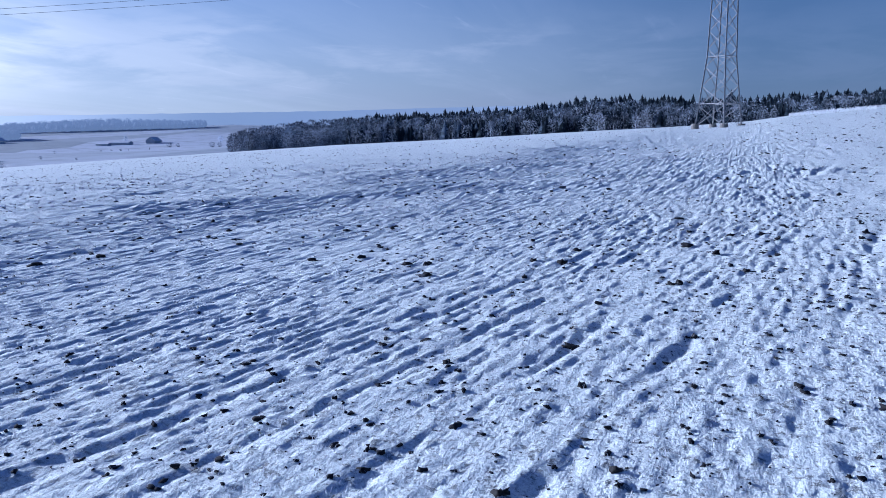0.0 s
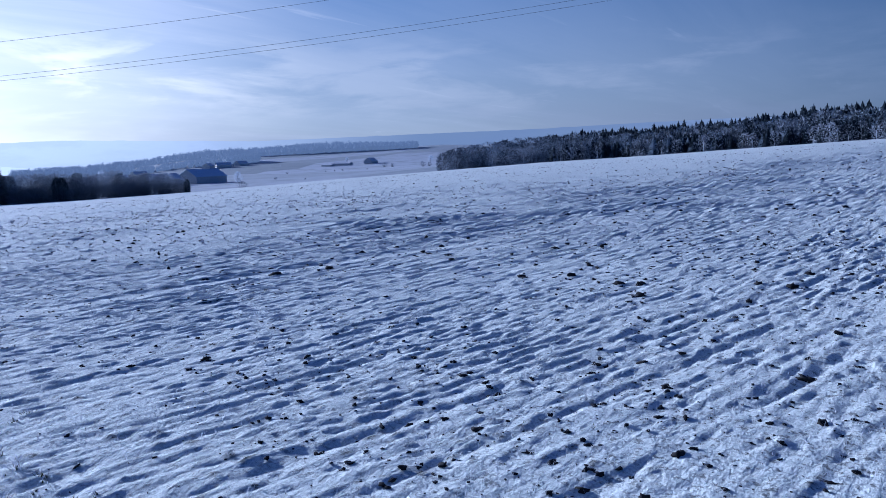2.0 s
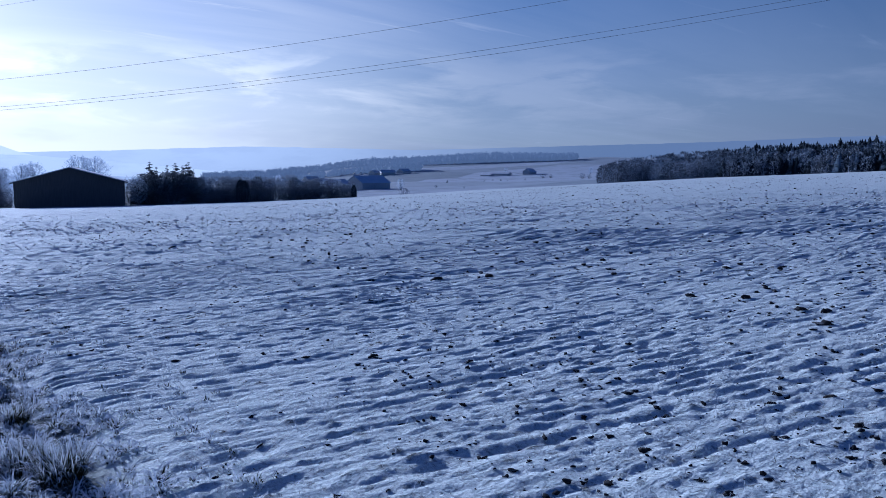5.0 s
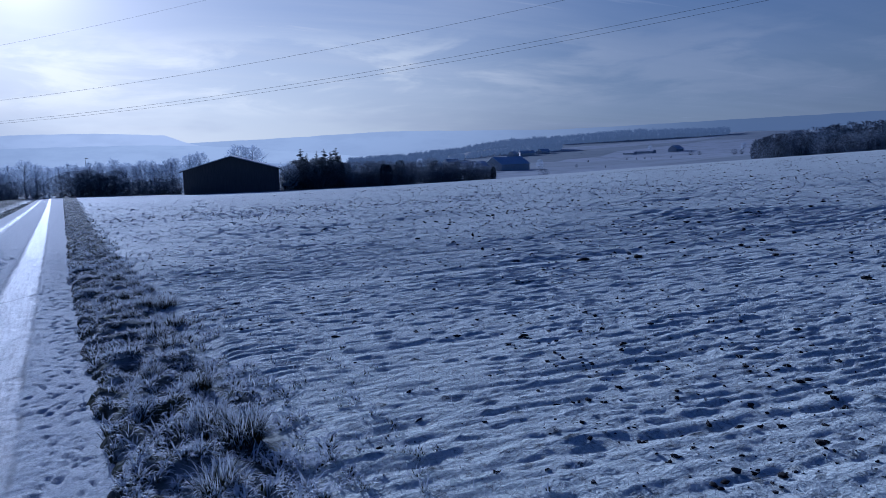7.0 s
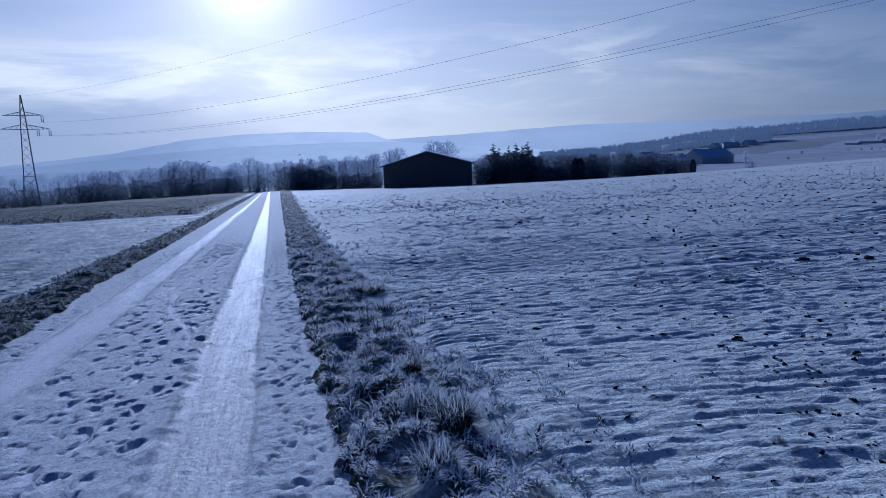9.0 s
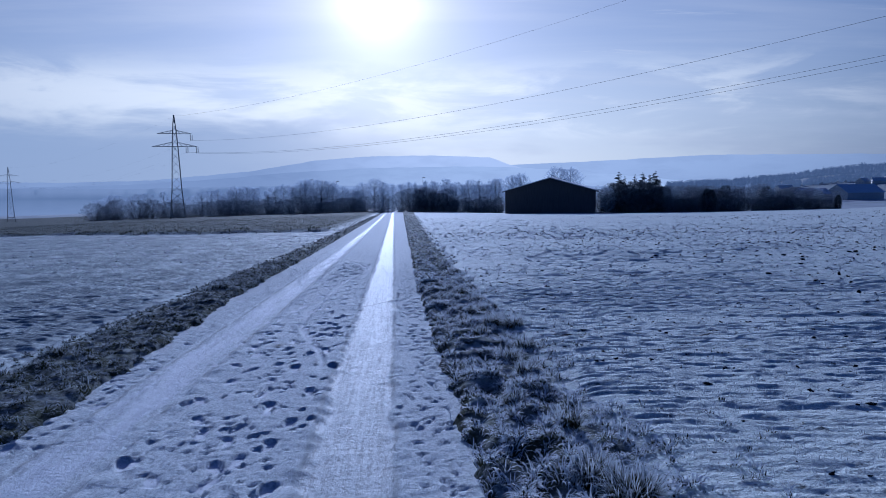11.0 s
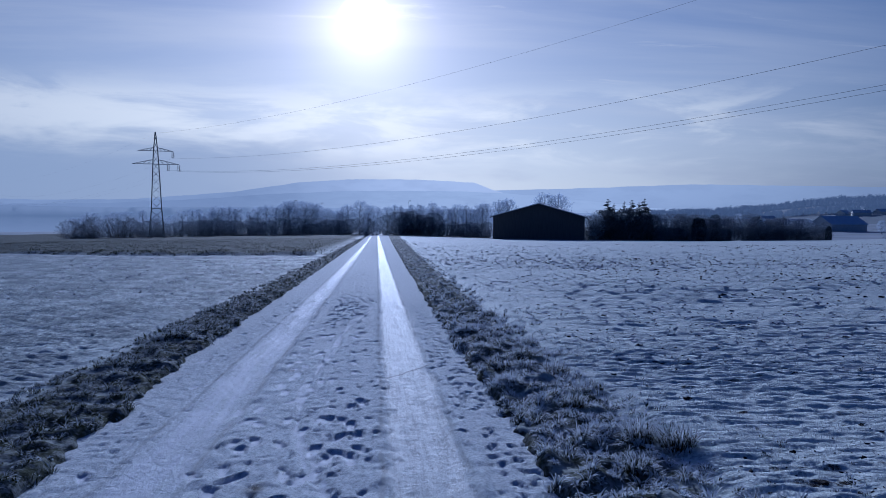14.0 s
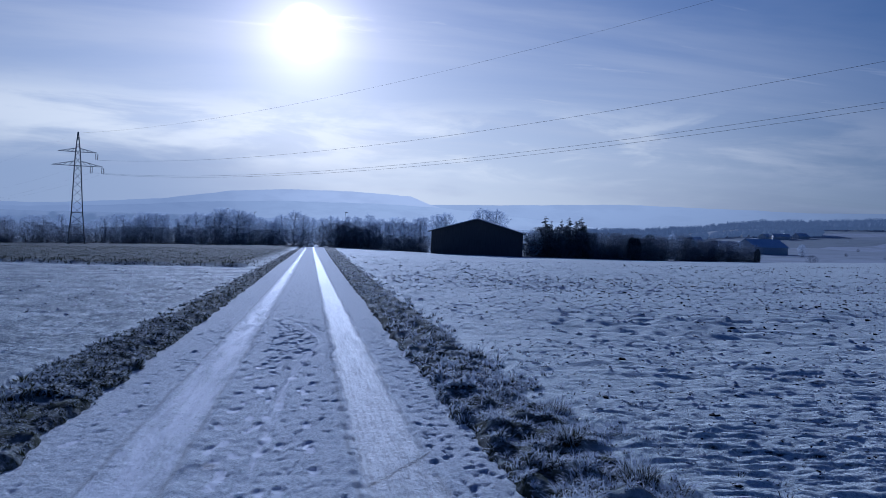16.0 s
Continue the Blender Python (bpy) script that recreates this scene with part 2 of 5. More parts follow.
def track_snow():
    m, k, b = material("trodden_snow")
    o = coords(k)
    grain = k.noise(o, 95.0, 3, 0.7)
    crystals = k.noise(o, 38.0, 4, 0.7)
    fine = k.noise(o, 11.0, 5, 0.65)
    speck = k.noise(k.scaled(o, 26.0, 40.0, 30.0), 1.0, 4, 0.75)
    worn = k.math("ADD", k.math("MULTIPLY", k.math("SUBTRACT", speck, 0.5), 0.75), k.math("MULTIPLY", k.math("SUBTRACT", fine, 0.5), 0.45))
    ice = k.ramp(k.math("ADD", attribute(k, "ice"), worn), 0.34, 0.58)
    snow = k.mix(k.ramp(crystals, 0.32, 0.62), (0.45, 0.485, 0.495), (0.72, 0.76, 0.765))
    col = k.mix(k.math("MULTIPLY", k.ramp(fine, 0.58, 0.72), 0.45), snow, (0.34, 0.33, 0.32))
    scuff = k.math("MULTIPLY", k.math("SUBTRACT", k.noise(k.scaled(o, 1.3, 24.0, 1.0), 1.0, 4, 0.6), 0.5), 0.9)
    col = k.mix(k.math("MULTIPLY", k.ramp(speck, 0.57, 0.68), 0.55), col, (0.22, 0.24, 0.27))
    packed = k.ramp(k.math("ADD", k.math("ADD", attribute(k, "packed"), worn), scuff), 0.28, 0.72)
    col = k.mix(packed, col, k.mix(k.ramp(speck, 0.55, 0.7), (0.67, 0.70, 0.74), (0.44, 0.46, 0.49)))
    streaks = k.noise(k.scaled(o, 1.6, 34.0, 1.0, 2), 1.0, 5, 0.62)
    pits = k.ramp(k.math("ADD", k.math("MULTIPLY", streaks, 0.36), k.math("MULTIPLY", k.noise(k.scaled(o, 21.0, 34.0, 1.0, 35), 1.0, 5, 0.75), 0.64)), 0.44, 0.60)
    col = k.mix(ice, col, k.mix(k.math("MULTIPLY", pits, 0.9), (0.67, 0.70, 0.69), (0.45, 0.465, 0.46)))
    col = k.mix(k.math("MULTIPLY", attribute(k, "bare"), k.ramp(fine, 0.3, 0.5)), col, (0.05, 0.045, 0.04))
    # painted shade of the rut grooves, and the crack in the ice
    col = k.mix(k.math("MULTIPLY", attribute(k, "rim"), k.ramp(crystals, 0.36, 0.52)), col, (0.085, 0.085, 0.085))
    k.put(b.inputs["Base Color"], col)
    k.put(b.inputs["Roughness"], k.mix(ice, k.mix(packed, 0.88, 0.76), k.ramp(fine, 0.3, 0.7, 0.58, 0.76)))
    k.put(b.inputs["Specular IOR Level"], k.mix(ice, k.mix(packed, 0.05, 0.16), k.mix(pits, 0.06, 0.02)))
    h = k.math("ADD", k.math("MULTIPLY", fine, k.mix(ice, 0.30, 0.06)), k.math("MULTIPLY", crystals, 0.42))
    relief(k, b, k.math("ADD", h, k.math("MULTIPLY", grain, 0.2)), 0.9, 0.026)
    return m


def simple(name, a, c, scale=8.0, rough=0.85, bump=0.3, stretch=(1, 1, 1), metal=0.0, depth=0.02):
    m, k, b = material(name)
    v = k.scaled(coords(k), *stretch)
    n = k.noise(v, scale, 5, 0.6)
    n2 = k.noise(v, scale * 7, 3, 0.7)
    f = k.math("ADD", k.math("MULTIPLY", n, 0.65), k.math("MULTIPLY", n2, 0.35))
    k.put(b.inputs["Base Color"], k.mix(k.ramp(f, 0.3, 0.7), a, c))
    b.inputs["Roughness"].default_value, b.inputs["Metallic"].default_value = rough, metal
    relief(k, b, f, bump, depth)
    return m


def blades_material(name, greens, frost_share, frost=(0.76, 0.80, 0.84)):
    m, k, b = material(name)
    g = k.add("ShaderNodeNewGeometry").outputs["Random Per Island"]
    o = coords(k)
    turf = k.mix(g, *greens)
    f = k.math("ADD", k.math("MULTIPLY", g, 0.26), k.math("MULTIPLY", k.noise(o, 2.2, 4, 0.6), 0.32))
    f = k.math("ADD", f, k.math("MULTIPLY", attribute(k, "tip"), 0.42))
    col = k.mix(k.ramp(f, 0.68 - 0.42 * frost_share, 0.86 - 0.42 * frost_share), turf, frost)
    k.put(b.inputs["Base Color"], col)
    b.inputs["Roughness"].default_value = 0.75
    b.inputs["Specular IOR Level"].default_value = 0.15
    thin = k.add("ShaderNodeBsdfTranslucent")
    k.put(thin.inputs["Color"], col)
    both = k.add("ShaderNodeMixShader")
    both.inputs[0].default_value = 0.24
    k.links.new(b.outputs[0], both.inputs[1])
    k.links.new(thin.outputs[0], both.inputs[2])
    k.links.new(both.outputs[0], k.nodes["Material Output"].inputs["Surface"])
    return m


def rimed(name, dark, frost, share, thin=0.0, island=0.45, scale=0.35):
    """Bark or needles with hoar frost on part of them."""
    m, k, b = material(name)
    g = k.add("ShaderNodeNewGeometry").outputs["Random Per Island"]
    o = coords(k)
    f = k.math("ADD", k.math("MULTIPLY", g, island), k.math("MULTIPLY", k.noise(o, scale, 4, 0.65), 1 - island))
    k.put(b.inputs["Base Color"], k.mix(k.ramp(f, 0.70 - 0.45 * share, 0.90 - 0.45 * share), dark, frost))
    b.inputs["Roughness"].default_value = 0.9
    b.inputs["Specular IOR Level"].default_value = 0.1
    if thin:
        lit = k.add("ShaderNodeBsdfTranslucent")
        k.links.new(b.inputs["Base Color"].links[0].from_socket, lit.inputs["Color"])
        both = k.add("ShaderNodeMixShader")
        both.inputs[0].default_value = thin
        k.links.new(b.outputs[0], both.inputs[1])
        k.links.new(lit.outputs[0], both.inputs[2])
        k.links.new(both.outputs[0], k.nodes["Material Output"].inputs["Surface"])
    return m


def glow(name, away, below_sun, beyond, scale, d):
    """Far hills behind kilometres of mist, painted as emission, brighter the nearer the sun."""
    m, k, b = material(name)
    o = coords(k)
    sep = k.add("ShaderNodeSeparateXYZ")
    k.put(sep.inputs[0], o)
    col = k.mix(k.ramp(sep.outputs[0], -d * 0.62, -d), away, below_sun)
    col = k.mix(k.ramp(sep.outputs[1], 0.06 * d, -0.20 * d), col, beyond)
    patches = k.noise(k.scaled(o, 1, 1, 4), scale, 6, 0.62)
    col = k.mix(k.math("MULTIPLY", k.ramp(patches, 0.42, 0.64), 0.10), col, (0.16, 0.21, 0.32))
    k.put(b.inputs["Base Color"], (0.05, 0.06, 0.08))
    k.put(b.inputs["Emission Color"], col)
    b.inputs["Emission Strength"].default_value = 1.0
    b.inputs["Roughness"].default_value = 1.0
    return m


M_FIELD, M_TRACK = snow_field(), track_snow()
M_SOIL = simple("frozen_soil", (0.008, 0.008, 0.0085), (0.020, 0.0195, 0.020), 20, 0.95, 0.6)
M_VERGE = blades_material("frosted_verge_grass", ((0.018, 0.025, 0.012), (0.07, 0.072, 0.042)), 0.86)
M_MEADOW = blades_material("dull_meadow_grass", ((0.026, 0.038, 0.016), (0.09, 0.095, 0.052)), 0.40, (0.46, 0.52, 0.56))
M_ROADSIDE = blades_material("dull_roadside_grass", ((0.026, 0.036, 0.016), (0.095, 0.10, 0.058)), 0.62, (0.52, 0.57, 0.60))
M_RANK = blades_material("rank_dark_grass", ((0.016, 0.022, 0.010), (0.05, 0.055, 0.03)), 0.12, (0.40, 0.44, 0.46))
M_TUFT = blades_material("dark_tuft_grass", ((0.02, 0.028, 0.012), (0.10, 0.095, 0.05)), 0.58)
M_SHOOTS = blades_material("frosted_shoots", ((0.14, 0.16, 0.10), (0.34, 0.33, 0.24)), 1.05, (0.68, 0.71, 0.74))
M_BARK = rimed("dark_bark", (0.10, 0.10, 0.105), (0.36, 0.39, 0.43), 0.55)
# rimed twigs, coloured paler and bluer to stand in for haze
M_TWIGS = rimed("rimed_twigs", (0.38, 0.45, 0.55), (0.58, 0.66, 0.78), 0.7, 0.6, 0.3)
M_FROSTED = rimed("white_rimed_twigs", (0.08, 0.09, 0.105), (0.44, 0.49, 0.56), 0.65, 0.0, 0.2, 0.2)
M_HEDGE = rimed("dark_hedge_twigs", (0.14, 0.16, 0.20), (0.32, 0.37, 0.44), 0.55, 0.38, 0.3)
# rime, with the bluish haze at the wood's end mixed into the tone
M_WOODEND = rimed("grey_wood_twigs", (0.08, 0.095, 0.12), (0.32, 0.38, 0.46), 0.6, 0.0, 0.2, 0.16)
M_NEEDLES = rimed("dark_needles", (0.016, 0.026, 0.036), (0.20, 0.26, 0.33), 0.36, 0.0, 0.2, 0.16)
M_FIR = rimed("fir_needles", (0.05, 0.068, 0.078), (0.18, 0.22, 0.25), 0.35, 0.15)
M_STEEL = simple("galvanised_steel", (0.115, 0.125, 0.14), (0.22, 0.235, 0.255), 3, 0.55, 0.1, metal=0.5)
M_WIRE = simple("weathered_cable", (0.05, 0.055, 0.06), (0.09, 0.095, 0.10), 3, 0.6, 0.0)
M_CRUST = snow_crust(low=-0.30, high=-0.02)
M_CLOD = snow_crust("rimed_clods", 0.95, 1.45, (0.30, 0.325, 0.37))
M_GLASS_INS = simple("brown_insulator", (0.06, 0.035, 0.025), (0.10, 0.06, 0.04), 5, 0.3, 0.05)
M_CONCRETE = simple("old_concrete", (0.10, 0.10, 0.095), (0.20, 0.195, 0.185), 4, 0.9, 0.3)
M_BOARDS = simple("dark_stained_boards", (0.055, 0.059, 0.066), (0.095, 0.099, 0.106), 1.2, 0.85, 0.4, (5.0, 5.0, 0.3))
M_ROOFSNOW = simple("snowy_sheet_roof", (0.42, 0.44, 0.47), (0.74, 0.77, 0.80), 1.5, 0.6, 0.2)
# sheet roof and grey cladding are coloured paler to stand in for haze
M_BLUEROOF = simple("blue_grey_sheet_metal", (0.38, 0.48, 0.60), (0.46, 0.56, 0.67), 0.5, 0.6, 0.1)
M_PLASTER = simple("pale_plaster", (0.60, 0.60, 0.58), (0.74, 0.73, 0.70), 1.0, 0.9, 0.1)
M_GREYWALL = simple("grey_clad_wall", (0.34, 0.38, 0.43), (0.44, 0.48, 0.53), 0.8, 0.7, 0.1)


# ---------------------------------------------------------------- mesh helpers
def mesh_np(name, verts, faces):
    """A mesh from arrays; all faces have the same number of corners."""
    me = bpy.data.meshes.new(name)
    n, kk = faces.shape
    me.vertices.add(len(verts))
    me.vertices.foreach_set("co", np.ascontiguousarray(verts, dtype=np.float32).ravel())
    me.loops.add(n * kk)
    me.loops.foreach_set("vertex_index", np.ascontiguousarray(faces, dtype=np.int32).ravel())
    me.polygons.add(n)
    me.polygons.foreach_set("loop_start", np.arange(0, n * kk, kk, dtype=np.int32))
    me.update(calc_edges=True)
    return me


def solid(name, me, mat, parent=None, label="", smooth=False):
    me.materials.append(mat)
    if smooth:
        me.polygons.foreach_set("use_smooth", np.ones(len(me.polygons), dtype=bool))
    ob = new(name, me)
    if parent is not None:
        ob.parent = parent
    if label:
        tagged(ob, label)
    return ob


def part(name, bm, mat, parent, label=""):
    me = bpy.data.meshes.new(name)
    bm.to_mesh(me)
    bm.free()
    return solid(name, me, mat, parent, label)


def hashed(i, j, seed):
    h = (i.astype(np.int64) * 374761393 + j.astype(np.int64) * 668265263 + seed * 974634777) & 0xFFFFFFFF
    h = ((h ^ (h >> 13)) * 1274126177) & 0xFFFFFFFF
    return ((h ^ (h >> 16)) & 0xFFFF) / 65535.0


def noise2(x, y, seed=0):
    """Smooth noise from -1 to 1 with lumps about one unit across."""
    i, j = np.floor(x), np.floor(y)
    u, v = x - i, y - j
    su, sv = u * u * u * (u * (6 * u - 15) + 10), v * v * v * (v * (6 * v - 15) + 10)

    def corner(di, dj):
        a = hashed(i + di, j + dj, seed) * 2 * np.pi
        return np.cos(a) * (u - di) + np.sin(a) * (v - dj)

    lo = corner(0, 0) * (1 - su) + corner(1, 0) * su
    hi = corner(0, 1) * (1 - su) + corner(1, 1) * su
    return (lo * (1 - sv) + hi * sv) * 1.5


def step(lo, hi, v):
    f = np.clip((v - lo) / (hi - lo), 0, 1)
    return f * f * (3 - 2 * f)


# ---------------------------------------------------------------- the lie of the land
FALL_X, FALL_Y = 0.0462, 0.0095       # the field falls gently towards -x
EDGE = np.array([  # azimuth, elevation and distance of the field's far edge
    (-180, 0, 200), (-70, 0, 200), (-20, 1.9, 150), (-8, 1.63, 140), (-2.7, 1.16, 135), (0, 0.78, 130), (5, 0.43, 135), (13, 0.05, 160), (22.5, -0.47, 185),
    (30.5, -0.82, 200), (37, -1.2, 205), (43, -1.55, 210), (48, -1.82, 210), (52.5, -2.09, 210), (57.8, -2.36, 212), (65.5, -2.63, 215), (74, -2.76, 220),
    (81, -2.75, 225), (89.5, -2.55, 232), (95, -2.62, 235), (100, -2.66, 235), (111, -2.78, 235), (120, -2.80, 235), (150, 0, 200), (180, 0, 200)])
FAR_AZ = np.array([-180, -30, 0, 15, 30, 38, 48, 58, 70, 90, 112, 125, 180])
FAR_D = np.array([300, 450, 700, 1100, 1700, 3000, 6000])
FAR_EL = [np.array(r) for r in (
    (1.3, 1.3, 0.35, -0.3, -1.05, -1.45, -2.1, -2.55, -2.9, -2.75, -2.85, -2.9, 1.3),
    (1.2, 1.2, 0.3, -0.4, -1.1, -1.25, -1.62, -1.78, -2.5, -2.6, -2.6, -2.6, 1.2),
    (1.2, 1.2, 0.3, -0.3, -0.8, -0.75, -1.05, -1.2, -2.1, -2.4, -2.3, -2.3, 1.2),
    (1.3, 1.3, 0.4, 0.0, 0.2, 0.62, 0.33, 0.0, -1.6, -2.3, -2.2, -2.2, 1.3),
    (1.0, 1.0, 0.4, 0.2, 0.3, 0.75, 0.4, -0.3, -1.8, -2.2, -2.2, -2.2, 1.0),
    (0.8, 0.8, 0.6, 0.5, 0.6, 0.7, 0.3, -0.4, -1.8, -2.2, -2.2, -2.2, 0.8),
    (0.5, 0.5, 0.4, 0.4, 0.4, 0.4, 0.3, -0.2, -1.5, -2.0, -2.0, -2.0, 0.5))]


def meadow_edge(x, y):
    """More than 0 on the rough meadow beyond the left-hand field."""
    near = -57.5 - 5.0 * step(8, 24, -y) - 8.0 * step(18, 34, -y) + 1.2 * noise2(y / 4.0, x * 0 + 3.3, 5)
    return np.minimum(near - x, -4.95 - y + 0.3 * noise2(x / 3.0, y * 0, 6))


def landform(x, y):
    x, y = np.asarray(x, dtype=float), np.asarray(y, dtype=float)
    a, d = np.degrees(np.arctan2(-x, y)), np.hypot(x, y)
    ka, ks, kd = EDGE[:, 0], EDGE[:, 1], EDGE[:, 2]
    lift = kd * np.tan(np.radians(ks)) + 1.5 - kd * (-FALL_X * np.sin(np.radians(ka)) + FALL_Y * np.cos(np.radians(ka)))
    lift[[0, 1, -2, -1]] = 0
    plane = FALL_X * x + FALL_Y * y
    edge = np.interp(a, ka, kd)
    z = plane + np.interp(a, ka, lift) * np.clip((d - 20) / (edge - 20), 0, 1) ** 1.3
    els = [np.interp(a, FAR_AZ, r) for r in FAR_EL]
    logd = np.log(np.maximum(d, 1))
    edge_el = np.degrees(np.arctan2(FALL_X * -np.sin(np.radians(a)) * edge + FALL_Y * np.cos(np.radians(a)) * edge + np.interp(a, ka, lift) - 1.5, edge))
    far = edge_el + (els[0] - edge_el) * np.clip((d - edge) / (300 - edge), 0, 1)
    for i in range(len(FAR_D) - 1):
        f = np.clip((logd - np.log(FAR_D[i])) / (np.log(FAR_D[i + 1]) - np.log(FAR_D[i])), 0, 1)
        far = np.where(d > FAR_D[i], els[i] + (els[i + 1] - els[i]) * f, far)
    return np.where(d > edge, 1.5 + d * np.tan(np.radians(far)), z)


def z_at(x, y):
    return float(landform(np.array([x]), np.array([y]))[0])


def place(az, d, dz=0.0):
    v = way(az)
    x, y = v.x * d, v.y * d
    return Vector((x, y, z_at(x, y) + dz))


def verge_right(x):      # inner and outer edge of the grass on the field side
    far = np.maximum(0, -x - 14)
    return -0.05 + 0.011 * far + 0.09 * noise2(x / 0.7, x * 0, 11) + 0.06 * noise2(x / 0.22, x * 0 + 1, 16), 0.92 + 0.022 * far + 0.16 * noise2(x / 0.8, x * 0 + 5, 12) + 0.12 * noise2(x / 3.0, x * 0 + 2, 19)


def verge_left(x):
    far = np.clip(-x - 7, 0, 60)
    return -3.30 - 0.045 * np.clip(far, 0, 8) - 0.006 * far + 0.10 * noise2(x / 0.8, x * 0 + 9, 13) + 0.06 * noise2(x / 0.25, x * 0 + 3, 17), -4.62 - 0.006 * far + 0.14 * noise2(x / 1.1, x * 0 + 7, 14)


ROW_DIR = radians(11.0)


def furrow(x, y):
    return x * math.cos(ROW_DIR) - y * math.sin(ROW_DIR)


RUTS = ((-3.55, 0.06, 0.040), (-3.36, 0.05, 0.030), (-2.02, 0.065, 0.042), (-1.30, 0.065, 0.042), (-0.42, 0.065, 0.038), (-4.75, 0.07, 0.035), (-6.1, 0.08, 0.035), (-2.75, 0.05, 0.03), (-4.1, 0.05, 0.03))
TRAMS = (-10.6, -13.4)


def relief_of(x, y):
    """The small relief of the fields and verges, and where soil and grass show."""
    d = np.hypot(x + 3, y)
    fade = 1 / (1 + (d / 90) ** 2)
    ri, ro = verge_right(x)
    li, lo = verge_left(x)
    r = furrow(x, y) + 0.022 * noise2(x / 0.45, y / 0.6, 1) + 0.05 * noise2(x / 2.5, y / 3.5, 2)
    along = x * math.sin(ROW_DIR) + y * math.cos(ROW_DIR)
    # drill rows thirteen centimetres apart, worn away in places
    strong = np.clip(0.55 + 0.9 * noise2(x / 1.1, y / 1.9, 3), 0.12, 1.3) * (0.35 + 0.75 * step(3.0, 8.0, y - 1.2 * x))
    rows = np.sin(2 * np.pi * r / 0.131) * 0.0038 * strong
    calm = np.clip(0.85 + 0.5 * noise2(x / 2.2, y / 3.5, 27), 0.45, 1.3) * (1 + 0.35 * step(-4.5, -9.0, x)) * (0.62 + 0.45 * step(3.0, 8.0, y - 1.2 * x))
    wave = 0.0095 * noise2(r / 0.050, along / 0.15, 20) + 0.0115 * noise2(r / 0.085, along / 0.34, 21) + 0.009 * noise2(r / 0.17, along / 0.8, 22)
    tilled = step(9, 24, d) * np.clip(0.55 + 0.8 * noise2(x / 9, y / 7, 35), 0.15, 1.25)
    wave = wave * (1 + 0.5 * step(6, 14, d)) + tilled * (0.050 * noise2(r / 0.14, along / 0.42, 28) + 0.074 * noise2(r / 0.30, along / 0.9, 30)) + step(30, 60, d) * (0.06 * noise2(r / 0.75, along / 2.2, 36) + 0.03 * noise2(r / 0.4, along / 1.3, 37))
    lumps = calm * wave + 0.006 * noise2(x / 0.045, y / 0.06, 29) + 0.007 * noise2(x / 0.10, y / 0.15, 38) + 0.008 * noise2(x / 0.8, y / 1.1, 23) + 0.05 * noise2(x / 6, y / 8, 24)
    clods = np.maximum(0, noise2(x / 0.075, y / 0.09, 25) - 0.44) * 0.026 * np.clip(0.55 + 1.2 * noise2(x / 7, y / 6, 26), 0.05, 1.7)
    z = rows + lumps + clods
    for at, wide, deep in RUTS:
        worn = np.clip(0.38 + 1.3 * noise2(x * 0 + at * 7, y / 1.5, 31), 0, 1) * step(14, 9, y)
        z = z - 0.74 * deep * worn * np.exp(-((r - at) / wide) ** 2)
    soil = step(0.008, 0.014, clods)
    for at in TRAMS:
        off = furrow(x, y) - at + 0.10 * noise2(x * 0 + at, y / 3.0, 32)
        on = np.exp(-(off / 0.30) ** 4) * step(3.5, 6.5, y + 2 * noise2(x * 0 + at, y / 5, 33)) * step(17, 13, y)
        cleat = 0.038 * np.sin(2 * np.pi * (y + np.abs(off) * 0.9) / 0.42)
        z = z * (1 - 0.92 * on) + on * (cleat * step(-0.08, -0.22, off) - 0.02)
        z = z + 0.012 * np.exp(-((np.abs(off) - 0.42) / 0.12) ** 2) * step(4, 6, y) * step(17, 13, y)
        soil = np.maximum(soil * (1 - on), 0.2 * on * step(0.25, 0.6, noise2(x / 0.25, y / 0.25, 34)))
    field = step(-0.1, 0.25, y - ro)
    left = step(-0.1, 0.25, lo - y)
    left_z = 0.026 * noise2((x - 0.6 * y) / 0.11, (y + 0.6 * x) / 0.26, 41) + 0.014 * noise2((x - 0.6 * y) / 0.22, (y + 0.6 * x) / 0.55, 44) + step(7, 15, np.hypot(x + 7, y)) * 0.036 * noise2((x - 0.6 * y) / 0.21, (y + 0.6 * x) / 0.55, 45) + step(-20, -40, x) * 0.05 * noise2((x - 0.6 * y) / 0.5, (y + 0.6 * x) / 1.0, 42) + 0.02 * noise2(x / 1.2, y / 1.0, 43)
    band = np.clip(np.minimum(y - ri + 0.16, ro - y) / 0.25, 0, 1) + np.clip(np.minimum(li + 0.24 - y, y - lo) / 0.3, 0, 1)
    tuft = np.where(y < -2, 0.05, 0.08) * band * np.clip(0.45 + 1.3 * noise2(x / 0.36, y / 0.28, 51), 0.0, 1.7) + 0.02 * band * noise2(x / 0.12, y / 0.12, 52)
    mead = meadow_edge(x, y)
    hump = step(-0.2, 1.8, mead)
    rough = hump * (0.30 + 0.10 * noise2(x / 1.2, y / 1.2, 61) + 0.10 * noise2(x / 4, y / 4, 62))
    out = fade * (z * field + left_z * left * (1 - hump)) + 0.055 * field + tuft + rough
    road = np.minimum(1, step(0.02, -0.12, y - ri) * step(0.02, -0.12, li - y))
    out = out - 0.16 * road * step(-300, -240, x)
    grass = np.clip(np.maximum(band * 1.4, hump), 0, 1)
    grass = grass * np.where(hump > 0.5, 1.0, np.clip(np.where(y < -2, 1.1, 0.9) + 0.7 * noise2(x / 0.25, y / 0.25, 53), 0.3, 1))
    return np.where(d > 600, 0, out), np.where(d > 600, 0, grass), soil * field * (d < 120)


